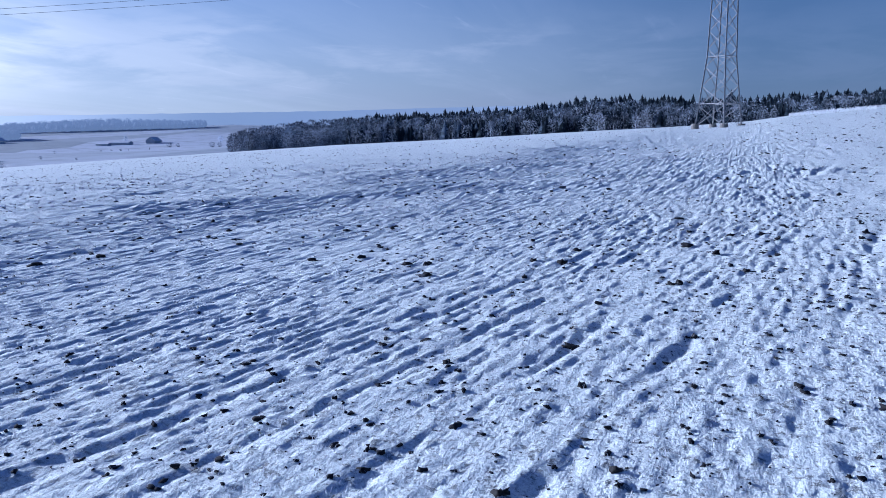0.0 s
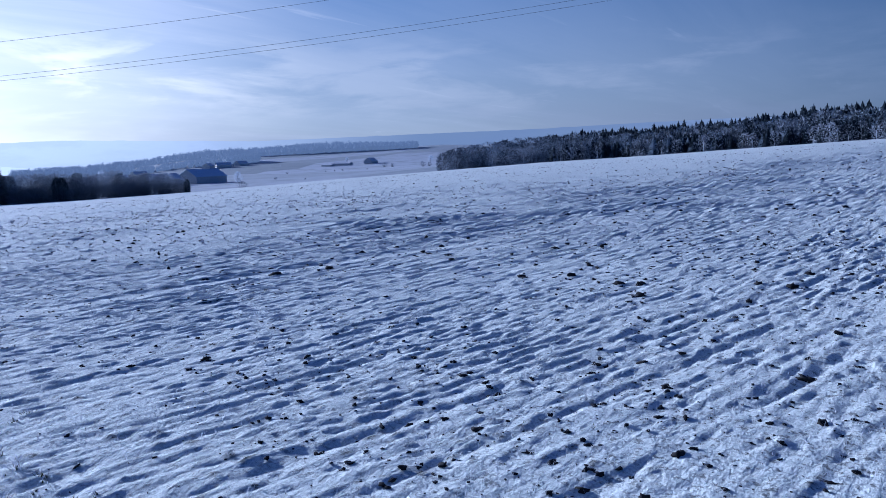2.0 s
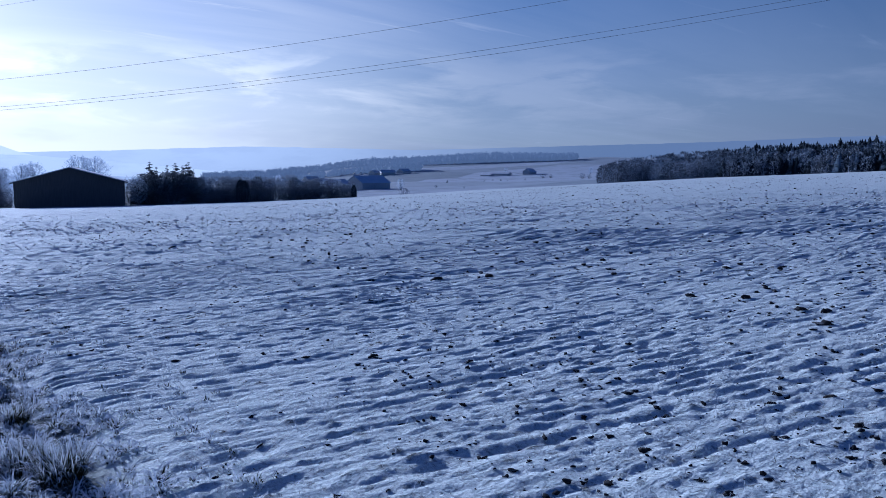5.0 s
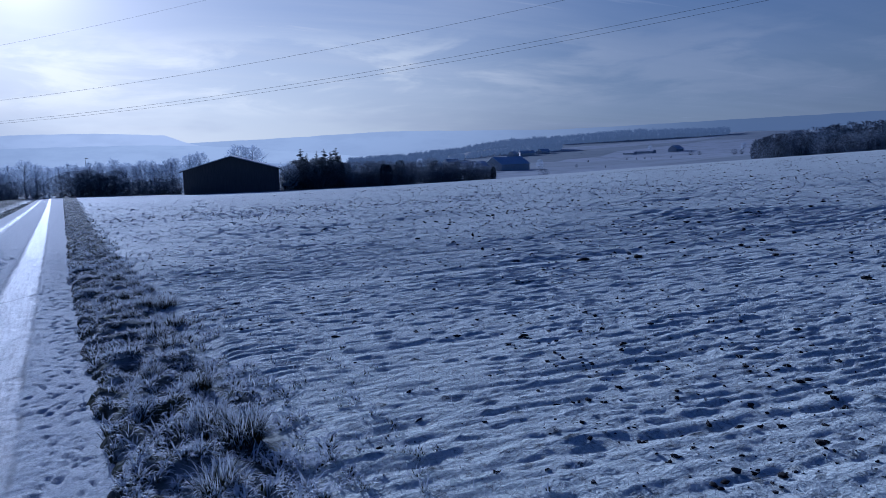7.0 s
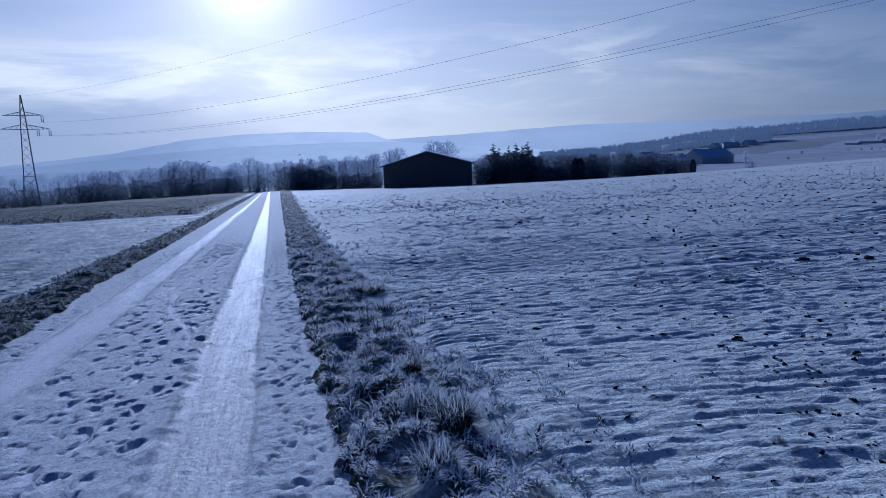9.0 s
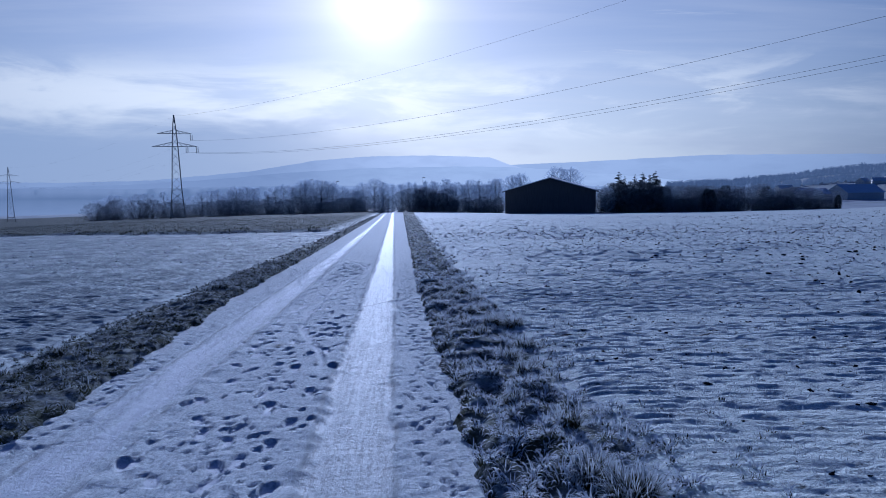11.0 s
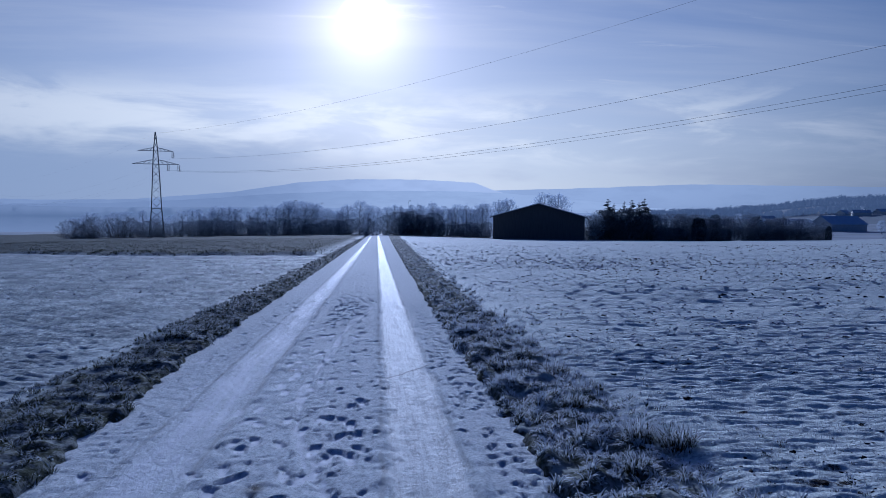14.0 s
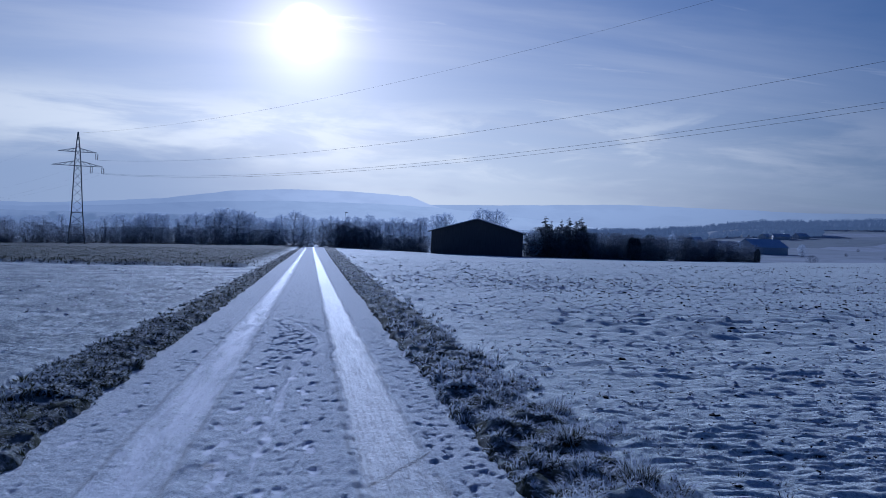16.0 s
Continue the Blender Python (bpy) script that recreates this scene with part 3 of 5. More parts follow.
def axis(lo, hi, fine, back, ahead, end_lo, end_hi):
    """Even steps from lo to hi, then ever longer ones out to both ends."""
    mid = list(np.arange(lo, hi, fine))

    def reach(start, end, sign, growth):
        out, dist = [], 0.0
        while dist < abs(end - start):
            dist += fine + growth * dist if dist < 110 else 0.07 * (dist - 60)
            out.append(start + sign * dist)
        return out
    return np.array(reach(lo, end_lo, -1, back)[::-1] + mid + reach(mid[-1], end_hi, 1, ahead))


def grid_mesh(name, X, Y, Z):
    n, mm = X.shape
    idx = np.arange(n * mm).reshape(n, mm)
    faces = np.stack([idx[:-1, :-1], idx[1:, :-1], idx[1:, 1:], idx[:-1, 1:]], -1).reshape(-1, 4)
    return mesh_np(name, np.stack([X, Y, Z], -1).reshape(-1, 3), faces)


def layer(me, name, values):
    me.attributes.new(name, "FLOAT", "POINT").data.foreach_set("value", np.ascontiguousarray(values, dtype=np.float32).ravel())


def build_ground():
    xs = axis(-13.0, 1.2, 0.022, 0.0125, 0.07, -4700, 4700)
    near, beyond = axis(0.0, 5.5, 0.047, 0.05, 0.0165, -1, 4700), axis(-6.0, -4.3, 0.06, 0.019, 0.05, -4700, -4.0)
    ys = np.concatenate([beyond[beyond < -4.25], np.arange(-4.2, -3.15, 0.06), np.arange(-3.1, -0.3, 0.14), np.arange(-0.25, -0.08, 0.05), near[near > -0.05]])
    X, Y = np.meshgrid(xs, ys, indexing="ij")
    dz, grass, soil = relief_of(X, Y)
    me = grid_mesh("ground", X, Y, landform(X, Y) + dz)
    layer(me, "grass", grass)
    layer(me, "soil", soil)
    layer(me, "sown", step(-4.6, -5.2, Y) * step(-0.5, -2, meadow_edge(X, Y)))
    az, dist = np.degrees(np.arctan2(-X, Y)), np.hypot(X, Y)
    layer(me, "valley", step(0, 25, dist - np.interp(az, EDGE[:, 0], EDGE[:, 2])))
    tagged(solid("ground", me, M_FIELD, smooth=True), "snow-dusted tilled field falling gently towards a misty valley", "ground", kind="structure")


build_ground()


# ---------------------------------------------------------------- the farm track
BIKE = ((-7.6, -1.25), (-8.6, -1.36), (-9.4, -1.52), (-9.8, -1.66), (-11.0, -1.88), (-12.8, -1.94), (-14.2, -1.89), (-16.7, -1.8), (-18.9, -1.54), (-20.6, -1.34), (-21.3, -1.35), (-23.7, -1.71), (-25.6, -2.26))
PRINTS = ((-11.24, -2.22), (-9.76, -2.15), (-12.48, -2.14), (-10.37, -1.67), (-11.23, -1.62), (-11.02, -1.42), (-10.69, -1.5), (-10.7, -1.36), (-10.12, -1.57),
          (-10.24, -1.46), (-9.51, -2.25), (-16.33, -2.27), (-16.88, -1.45), (-13.75, -2.2), (-8.98, -2.15), (-8.93, -1.53))


def build_track():
    rng = np.random.default_rng(3)
    xs = [60.0]
    while xs[-1] > -245:
        xs.append(xs[-1] - (0.031 + 0.009 * max(0, -xs[-1] - 21) + 0.06 * max(0, xs[-1] - 0.5)))
    xs = np.array(xs)
    v = np.linspace(0, 1, 176)
    li, ri = verge_left(xs)[0] - 0.12, verge_right(xs)[0] + 0.10
    X = np.repeat(xs[:, None], len(v), 1)
    Y = li[:, None] + (ri - li)[:, None] * v[None, :]
    z = 0.006 * noise2(X / 0.085, Y / 0.07, 70) + 0.005 * noise2(X / 0.14, Y / 0.11, 71) + 0.005 * noise2(X / 0.4, Y / 0.3, 72) + 0.008 * noise2(X / 2.0, Y / 0.9, 73) + 0.02 * noise2(X / 9.0, Y / 2.0, 74)
    near = 1 / (1 + (np.hypot(X + 8, Y) / 40) ** 2)
    z = z * near
    wob = 0.03 * noise2(X / 2.2, Y * 0, 75) + 0.015 * noise2(X / 0.5, Y * 0, 76)
    far = np.clip((-X - 20) / 200, 0, 1)
    rag = 0.04 * noise2(X / 0.16, Y / 0.10, 701) + 0.04 * noise2(X / 0.6, Y / 0.3, 702)
    u = (Y + 0.87 + wob + rag * near) / (0.265 - 0.03 * far)
    right = np.where(u < 0, np.exp(-np.abs(u) ** 12), np.exp(-(np.abs(u) / 1.04) ** 5))
    right = right * np.clip(0.86 + 0.45 * noise2(X / 1.1, Y / 0.22, 703) - 0.1 * far, 0.45, 1)
    left = np.exp(-(np.abs(Y + 2.72 + 0.15 * far + wob + 1.3 * rag * near) / (0.28 - 0.05 * far)) ** 3.5)
    left = left * np.clip(0.85 + 0.4 * noise2(X / 1.4, Y / 0.16, 77), 0.5, 1)
    spill = np.exp(-((Y + 0.87) / 0.45) ** 2) * 0.22 * np.clip(0.6 + noise2(X / 0.5, Y / 0.12, 78), 0, 1)
    ice = np.clip(right + spill, 0, 1)
    ice = np.maximum(ice, left * step(14, 40, -X) * 0.62)
    flat = np.maximum(right, left)
    z = z * (1 - 0.7 * flat) - 0.018 * flat
    tread = 0.003 * np.sin(2 * np.pi * X / 0.055) * step(0.2, 0.5, flat) * near
    z = z + tread
    for cy in (-1.20, -1.14, -0.53, -2.40, -2.34):     # scuffed rims of the wheel ruts
        z = z + 0.016 * np.exp(-((Y - cy + wob) / 0.045) ** 2) * np.clip(0.5 + noise2(X / 0.22, Y * 0 + cy, 79), 0, 1.3) * near
    for cy in (-1.165, -0.60, -2.43, -3.01):         # thin grooves beside the rims
        z = z - 0.013 * np.exp(-((Y - cy + wob) / 0.022) ** 2) * np.clip(0.5 + 0.9 * noise2(X / 0.5, Y * 0 + cy, 80), 0, 1.2) * near
    bx, by = np.array(BIKE)[::-1].T
    wheel = X * 0
    for lag, deep in ((0.0, 0.020), (0.06, 0.014)):
        line = np.interp(X, bx, by) + lag * np.sin(X * 1.1)
        on = np.exp(-((Y - line) / 0.03) ** 2) * step(bx[0], bx[0] + 1, X) * step(bx[-1], bx[-1] - 1, X)
        z = z - deep * on
        wheel = np.maximum(wheel, on)
    bare = np.exp(-(((X + 9.55) / 0.10) ** 2 + ((Y + 1.97) / 0.06) ** 2)) + np.exp(-(((X + 13.71) / 0.07) ** 2 + ((Y + 2.22) / 0.045) ** 2))

    foot = X * 0

    def dent(cx, cy, turn, ln, wd, deep):
        i0, i1 = np.searchsorted(-xs, -(cx + 0.35)), np.searchsorted(-xs, -(cx - 0.35))
        if i1 - i0 < 3:
            return
        px, py = X[i0:i1] - cx, Y[i0:i1] - cy
        u, w = px * math.cos(turn) + py * math.sin(turn), -px * math.sin(turn) + py * math.cos(turn)
        ww = wd * (1 - 0.22 * np.exp(-((u - 0.06 * ln) / (0.16 * ln)) ** 2))
        e = (np.abs(u) / ln) ** 3 + (np.abs(w) / ww) ** 3
        hole = step(1.15, 0.85, e)
        foot[i0:i1] = np.maximum(foot[i0:i1], (0.9 if ln > 0.08 else 0.3) * step(1.0, 0.6, e))
        z[i0:i1] = z[i0:i1] * (1 - 0.8 * hole) - deep * hole + 0.3 * deep * np.exp(-((e - 1.7) / 0.5) ** 2)

    for x, y in PRINTS:
        dent(x, y, rng.normal(0, 0.25), 0.130, 0.052, 0.022)
    for lane, stride, sx in ((-1.56, 0.74, 0.12), (-2.12, 0.70, 0.10), (-1.80, 0.72, 0.12), (-1.66, 0.9, 0.2), (-1.95, 0.66, 0.16), (-1.80, 1.1, 0.35), (-2.2, 1.5, 0.1), (-3.2, 1.3, 0.1)):
        x, s = 1.5 + rng.uniform(0, 1), 1
        while x > -60:
            dent(x + rng.normal(0, 0.09), lane + s * sx + rng.normal(0, 0.06) + 0.12 * math.sin(x * 0.35 + lane * 5), rng.normal(0, 0.2), rng.uniform(0.10, 0.135), rng.uniform(0.040, 0.052), rng.uniform(0.014, 0.023))
            x, s = x - stride * rng.uniform(0.85, 1.2), -s
    for lane, spread, count in ((-0.25, 0.13, 700), (-3.15, 0.16, 420), (-1.75, 0.32, 800)):   # paw marks and small pocks
        for _ in range(count):
            dent(rng.uniform(-24, 1), lane + rng.normal(0, spread), rng.normal(0, 0.5), rng.uniform(0.02, 0.045), rng.uniform(0.018, 0.034), rng.uniform(0.010, 0.020))
    dip = np.minimum(v, 1 - v)[None, :] * (ri - li)[:, None]
    z = z - 0.05 * step(0.12, 0.0, dip)
    me = grid_mesh("farm_track", X, Y, landform(X, Y) - 0.035 + z)
    me.flip_normals()
    layer(me, "ice", ice)
    layer(me, "packed", np.maximum(np.maximum(0.74 * left, foot), 0.55 * wheel))
    layer(me, "bare", np.clip(bare, 0, 1))
    rim = np.zeros_like(z)
    # shadow lines of the grooves beside the ruts, drawn in dark colour
    for cy in (-1.17, -0.585, -2.45, -3.0):
        rim = np.maximum(rim, np.exp(-((Y - cy + wob) / 0.018) ** 2) * np.clip(0.6 + 0.9 * noise2(X / 0.6, Y * 0 + cy, 79), 0, 0.9))
    crack = np.exp(-(((Y + 0.8) * 0.8 + (X + 13.45) * 0.62) / 0.02) ** 2) * (np.abs(Y + 0.82) < 0.28)
    layer(me, "rim", np.maximum(0.55 * rim * near ** 0.5, crack * 0.8))
    tagged(solid("farm_track", me, M_TRACK, smooth=True), "snowy farm track with icy wheel ruts and footprints", "farm track", kind="structure")


build_track()


# ---------------------------------------------------------------- far hills
def hill(name, d, profile, mat, label, seed):
    az = np.linspace(profile[0][0], profile[-1][0], 240)
    top = np.interp(az, [p[0] for p in profile], [p[1] for p in profile]) + 0.035 * noise2(az / 1.1, az * 0, seed) + 0.02 * noise2(az / 0.25, az * 0, seed + 1)
    dirs = np.stack([-np.sin(np.radians(az)), np.cos(np.radians(az))], -1)
    rows = []
    for f, dd in ((0.0, -500), (0.35, -250), (0.75, -80), (1.0, 0), (0.9, 120), (0.2, 400)):
        z = 1.5 + (d + dd) * np.tan(np.radians(-3.0 + (top + 3.0) * f))
        rows.append(np.concatenate([dirs * (d + dd), z[:, None]], 1))
    P = np.stack(rows)
    ob = solid(name, grid_mesh(name, P[..., 0], P[..., 1], P[..., 2]), mat, smooth=True)
    return tagged(ob, label, "hill", kind="structure")


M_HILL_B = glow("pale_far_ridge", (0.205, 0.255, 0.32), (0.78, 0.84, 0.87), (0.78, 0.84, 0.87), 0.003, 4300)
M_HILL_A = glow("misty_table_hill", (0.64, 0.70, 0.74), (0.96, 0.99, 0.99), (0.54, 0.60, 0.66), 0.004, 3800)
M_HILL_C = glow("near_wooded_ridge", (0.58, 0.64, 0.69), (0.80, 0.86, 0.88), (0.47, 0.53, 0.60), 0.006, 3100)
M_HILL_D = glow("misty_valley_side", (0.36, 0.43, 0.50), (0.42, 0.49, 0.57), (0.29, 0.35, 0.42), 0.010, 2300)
hill("backdrop_ridge", 4300, ((-20, 2.3), (10, 2.2), (23, 2.0), (30, 1.79), (40, 1.6), (53, 1.3), (57, 1.4), (66, 1.55), (75, 1.2), (82, 1.0), (90, 0.8)), M_HILL_B, "pale distant ridge, winter mist painted in as its own glow", 101)
hill("backdrop_table_hill", 3800, ((74, -0.4), (77, 0.05), (79.5, 0.7), (80.8, 1.0), (82.4, 1.62), (87, 1.83), (92, 1.80), (96, 1.5), (101, 0.7), (108, 0.1), (114, 0.0), (124, 0.3), (135, 0.4)), M_HILL_A, "flat-topped hill, pale blue mist painted in as glow", 111)
hill("backdrop_wooded_ridge", 3100, ((60, -1.2), (66, -0.5), (73, 0.2), (76.5, 0.55), (80, 0.8), (84, 0.95), (92, 0.9), (98, 0.6), (104, 0.1), (110, -0.2), (118, -0.3), (132, 0.1)), M_HILL_C, "wooded ridge below the table hill, blue mist painted as glow", 121)
hill("backdrop_valley_side", 2300, ((60, -1.4), (66, -1.0), (73, -0.7), (80, -0.5), (90, -0.5), (100, -0.4), (110, -0.5), (120, -0.3), (132, -0.2)), M_HILL_D, "valley side with faint fields and woods, mist painted as glow", 131)


# ---------------------------------------------------------------- trees and hedges
def tube(V, Fq, a, b, ra, rb, sides=4):
    a, b = Vector(a), Vector(b)
    dirn = (b - a).normalized()
    u = dirn.orthogonal().normalized()
    w = dirn.cross(u)
    base = len(V)
    for c, r in ((a, ra), (b, rb)):
        for i in range(sides):
            t = 2 * math.pi * i / sides
            V.append(c + (u * math.cos(t) + w * math.sin(t)) * r)
    for i in range(sides):
        j = (i + 1) % sides
        Fq.append((base + i, base + j, base + sides + j, base + sides + i))


def twig(V, Ft, a, dirn, ln, wd, rng):
    side = dirn.cross(Vector((rng.uniform(-1, 1), rng.uniform(-1, 1), rng.uniform(-1, 1)))).normalized() * wd
    base = len(V)
    V.extend([a - side, a + side, a + dirn * ln])
    Ft.append((base, base + 1, base + 2))


def py_mesh(name, V, F):
    me = bpy.data.meshes.new(name)
    me.from_pydata([tuple(v) for v in V], [], F)
    return me


def bare_tree(name, label, seed, h=10.0, wide=0.3, start=0.2, clumps=46, sprays=34, stems=1, mat=None):
    """A leafless tree: tapered trunk, forking limbs, and a crown of fine rimed twigs in uneven clumps."""
    rng = random.Random(seed)
    tv, tf, cv, cf = [], [], [], []
    lean = Vector((rng.gauss(0, 0.03), rng.gauss(0, 0.03), 1))

    def on_trunk(f):
        return Vector((lean.x * f * h + 0.02 * h * math.sin(f * 5 + seed), lean.y * f * h + 0.02 * h * math.cos(f * 4 + seed), f * h))

    if stems == 1:
        for i in range(8):
            tube(tv, tf, on_trunk(i / 8 - 0.01), on_trunk((i + 1) / 8 - 0.01), 0.017 * h * (1 - i / 8.3) + 0.01, 0.017 * h * (1 - (i + 1) / 8.3) + 0.006, 6)
    for n in range(clumps):
        f = start + (1 - start) * (n + rng.random()) / clumps
        g = (f - start) / (1 - start)
        t = n * 2.4 + rng.gauss(0, 0.5)
        r = wide * h * max(0.12, math.sin(math.pi * min(0.97, 0.14 + 0.82 * g)) ** 0.7) * (0.35 + 0.75 * math.sqrt(rng.random())) * (1 + 0.25 * math.sin(3 * t + seed))
        tip = on_trunk(f) + Vector((r * math.cos(t), r * math.sin(t), rng.gauss(0, 0.03) * h))
        foot = on_trunk(max(0.05, f - rng.uniform(0.16, 0.30))) if stems == 1 else Vector((rng.gauss(0, 0.07) * h, rng.gauss(0, 0.07) * h, 0))
        bend = foot.lerp(tip, 0.55) + Vector((rng.gauss(0, 0.02), rng.gauss(0, 0.02), rng.uniform(-0.05, 0.02) if stems == 1 else 0.06)) * h
        thick = 0.0055 * h * (1.15 - 0.7 * g)
        tube(tv, tf, foot, bend, thick, thick * 0.7, 4)
        tube(tv, tf, bend, tip, thick * 0.7, thick * 0.25, 3)
        out = (tip - foot).normalized()
        for _ in range(sprays // 2):
            u = rng.random() ** (0.6 if stems == 1 else 0.45)
            p = foot.lerp(bend, u / 0.55) if u < 0.55 else bend.lerp(tip, (u - 0.55) / 0.45)
            if p.z < 0.04 * h:
                continue
            td = (out * 0.4 + Vector((rng.gauss(0, 0.65), rng.gauss(0, 0.65), rng.gauss(0.15, 0.5)))).normalized()
            twig(cv, cf, p, td, h * rng.uniform(0.035, 0.11), 0.0038 * h, rng)
    for _ in range(clumps * sprays * 3 // 4):            # fine outer twigs that round off the crown
        t, s, f = rng.uniform(0, 2 * math.pi), rng.random() ** 0.45, start + (1.0 - start) * rng.random() ** 0.85
        g = (f - start) / (1 - start)
        lobe = 0.82 + 0.30 * noise.noise(Vector((2.2 * math.cos(t), 2.2 * math.sin(t), 4.5 * g + seed)))
        r = wide * h * math.sqrt(max(0.04, 1 - ((g - 0.45) / 0.58) ** 2)) * s * lobe
        out = Vector((0.8 * math.cos(t) * s, 0.8 * math.sin(t) * s, rng.uniform(0.0, 0.9))).normalized()
        twig(cv, cf, on_trunk(f * 0.95) + Vector((r * math.cos(t), r * math.sin(t), 0)), out, h * rng.uniform(0.03, 0.085), 0.0040 * h, rng)
    root = tagged(new(name), label, "tree" if stems == 1 else "bush")
    solid("trunk" if stems == 1 else "stem", py_mesh("trunk", tv, tf), M_BARK, root)
    solid("crown", py_mesh("crown", cv, cf), mat or M_TWIGS, root)
    tops = sorted(v.z for v in cv)
    root["height"] = tops[int(len(tops) * 0.995)]
    return root


def fir_tree(name, label, seed, h=12.0, wide=0.2, mat=None):
    """A spruce: straight trunk, drooping whorls of branches with needle sprays."""
    rng = random.Random(seed)
    tv, tf, cv, cf = [], [], [], []
    tube(tv, tf, (0, 0, -0.3), (0, 0, h * 0.6), 0.016 * h, 0.008 * h, 6)
    tube(tv, tf, (0, 0, h * 0.6), (0, 0, h), 0.008 * h, 0.001 * h, 5)
    z = 0.06 * h
    while z < h * 0.985:
        reach = wide * h * (1 - z / h) ** 0.78 * rng.uniform(0.8, 1.15) + 0.012 * h
        lop = rng.uniform(0, 2 * math.pi)
        for i in range(8):
            turn = rng.uniform(0, 2 * math.pi)
            out = Vector((math.cos(turn), math.sin(turn), rng.uniform(-0.38, 0.15)))
            ln = reach * rng.uniform(0.65, 1.15) * (1 + 0.3 * math.cos(turn - lop))
            for s in range(5):
                p = Vector((0, 0, z)) + out * ln * (s / 5.0)
                for _ in range(3):
                    td = (out + Vector((rng.gauss(0, 0.5), rng.gauss(0, 0.5), rng.gauss(-0.2, 0.3)))).normalized()
                    twig(cv, cf, p, td, ln * rng.uniform(0.3, 0.5), 0.075 * reach + 0.05, rng)
        z += h * rng.uniform(0.028, 0.04)
    root = tagged(new(name), label, "tree")
    solid("trunk", py_mesh("trunk", tv, tf), M_BARK, root)
    solid("crown", py_mesh("crown", cv, cf), mat or M_FIR, root)
    root["height"] = h
    return root


def thuja(name, label, seed, h=4.0):
    rng = random.Random(seed)
    tv, tf, cv, cf = [], [], [], []
    tube(tv, tf, (0, 0, -0.2), (0, 0, h * 0.9), 0.06, 0.01, 5)
    for _ in range(1500):
        z = rng.uniform(0.02, 1.0)
        r = 0.24 * h * (1 - max(0, z - 0.6) ** 2 * 5.2) * math.sqrt(rng.uniform(0.3, 1))
        t = rng.uniform(0, 2 * math.pi)
        p = Vector((r * math.cos(t), r * math.sin(t), z * h * 0.95))
        twig(cv, cf, p, Vector((math.cos(t) * 0.4, math.sin(t) * 0.4, 1)).normalized(), h * rng.uniform(0.06, 0.12), 0.05, rng)
    root = tagged(new(name), label, "bush")
    solid("trunk", py_mesh("trunk", tv, tf), M_BARK, root)
    solid("crown", py_mesh("crown", cv, cf), M_FIR, root)
    root["height"] = h
    return root


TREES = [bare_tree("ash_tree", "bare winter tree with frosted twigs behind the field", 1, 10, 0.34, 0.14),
         bare_tree("birch_tree", "slender bare tree, twigs pale with rime and painted-in haze", 2, 10, 0.22, 0.10, 46, 30),
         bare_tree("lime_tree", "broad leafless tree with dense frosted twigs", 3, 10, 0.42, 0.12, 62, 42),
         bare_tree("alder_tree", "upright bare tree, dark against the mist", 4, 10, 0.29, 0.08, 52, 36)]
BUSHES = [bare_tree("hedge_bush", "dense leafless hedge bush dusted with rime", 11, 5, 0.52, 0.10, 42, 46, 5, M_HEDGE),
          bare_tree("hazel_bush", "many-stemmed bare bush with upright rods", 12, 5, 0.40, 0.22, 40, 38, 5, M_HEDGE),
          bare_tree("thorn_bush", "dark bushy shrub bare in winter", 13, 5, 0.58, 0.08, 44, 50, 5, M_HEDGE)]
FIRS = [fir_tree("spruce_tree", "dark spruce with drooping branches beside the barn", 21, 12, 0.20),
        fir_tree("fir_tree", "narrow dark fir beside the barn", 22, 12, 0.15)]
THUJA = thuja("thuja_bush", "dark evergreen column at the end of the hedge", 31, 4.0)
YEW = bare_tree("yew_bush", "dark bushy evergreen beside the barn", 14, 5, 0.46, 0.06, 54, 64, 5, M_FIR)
USED = set()


def plant(kind, az, d, el_top, group, widen=1.0, seed=0):
    """Stands a tree at an azimuth and distance, tall enough to reach an elevation."""
    rng = random.Random(int(az * 100) * 7 + int(d) + seed)
    p = place(az, d, -0.15)
    h = 1.45 + d * math.tan(radians(el_top)) - p.z
    s = h / kind["height"]
    turn = Euler((0, 0, rng.uniform(0, 6.28)))
    if kind.name in USED:
        k = kind.scale
        ob = copy_thing(kind, Matrix.LocRotScale(p, turn, (s * widen / k[0], s * widen / k[1], s / k[2])))
    else:
        USED.add(kind.name)
        ob = kind
        ob.matrix_basis = Matrix.LocRotScale(p, turn, (s * widen, s * widen, s))
    return tagged(ob, group=group)


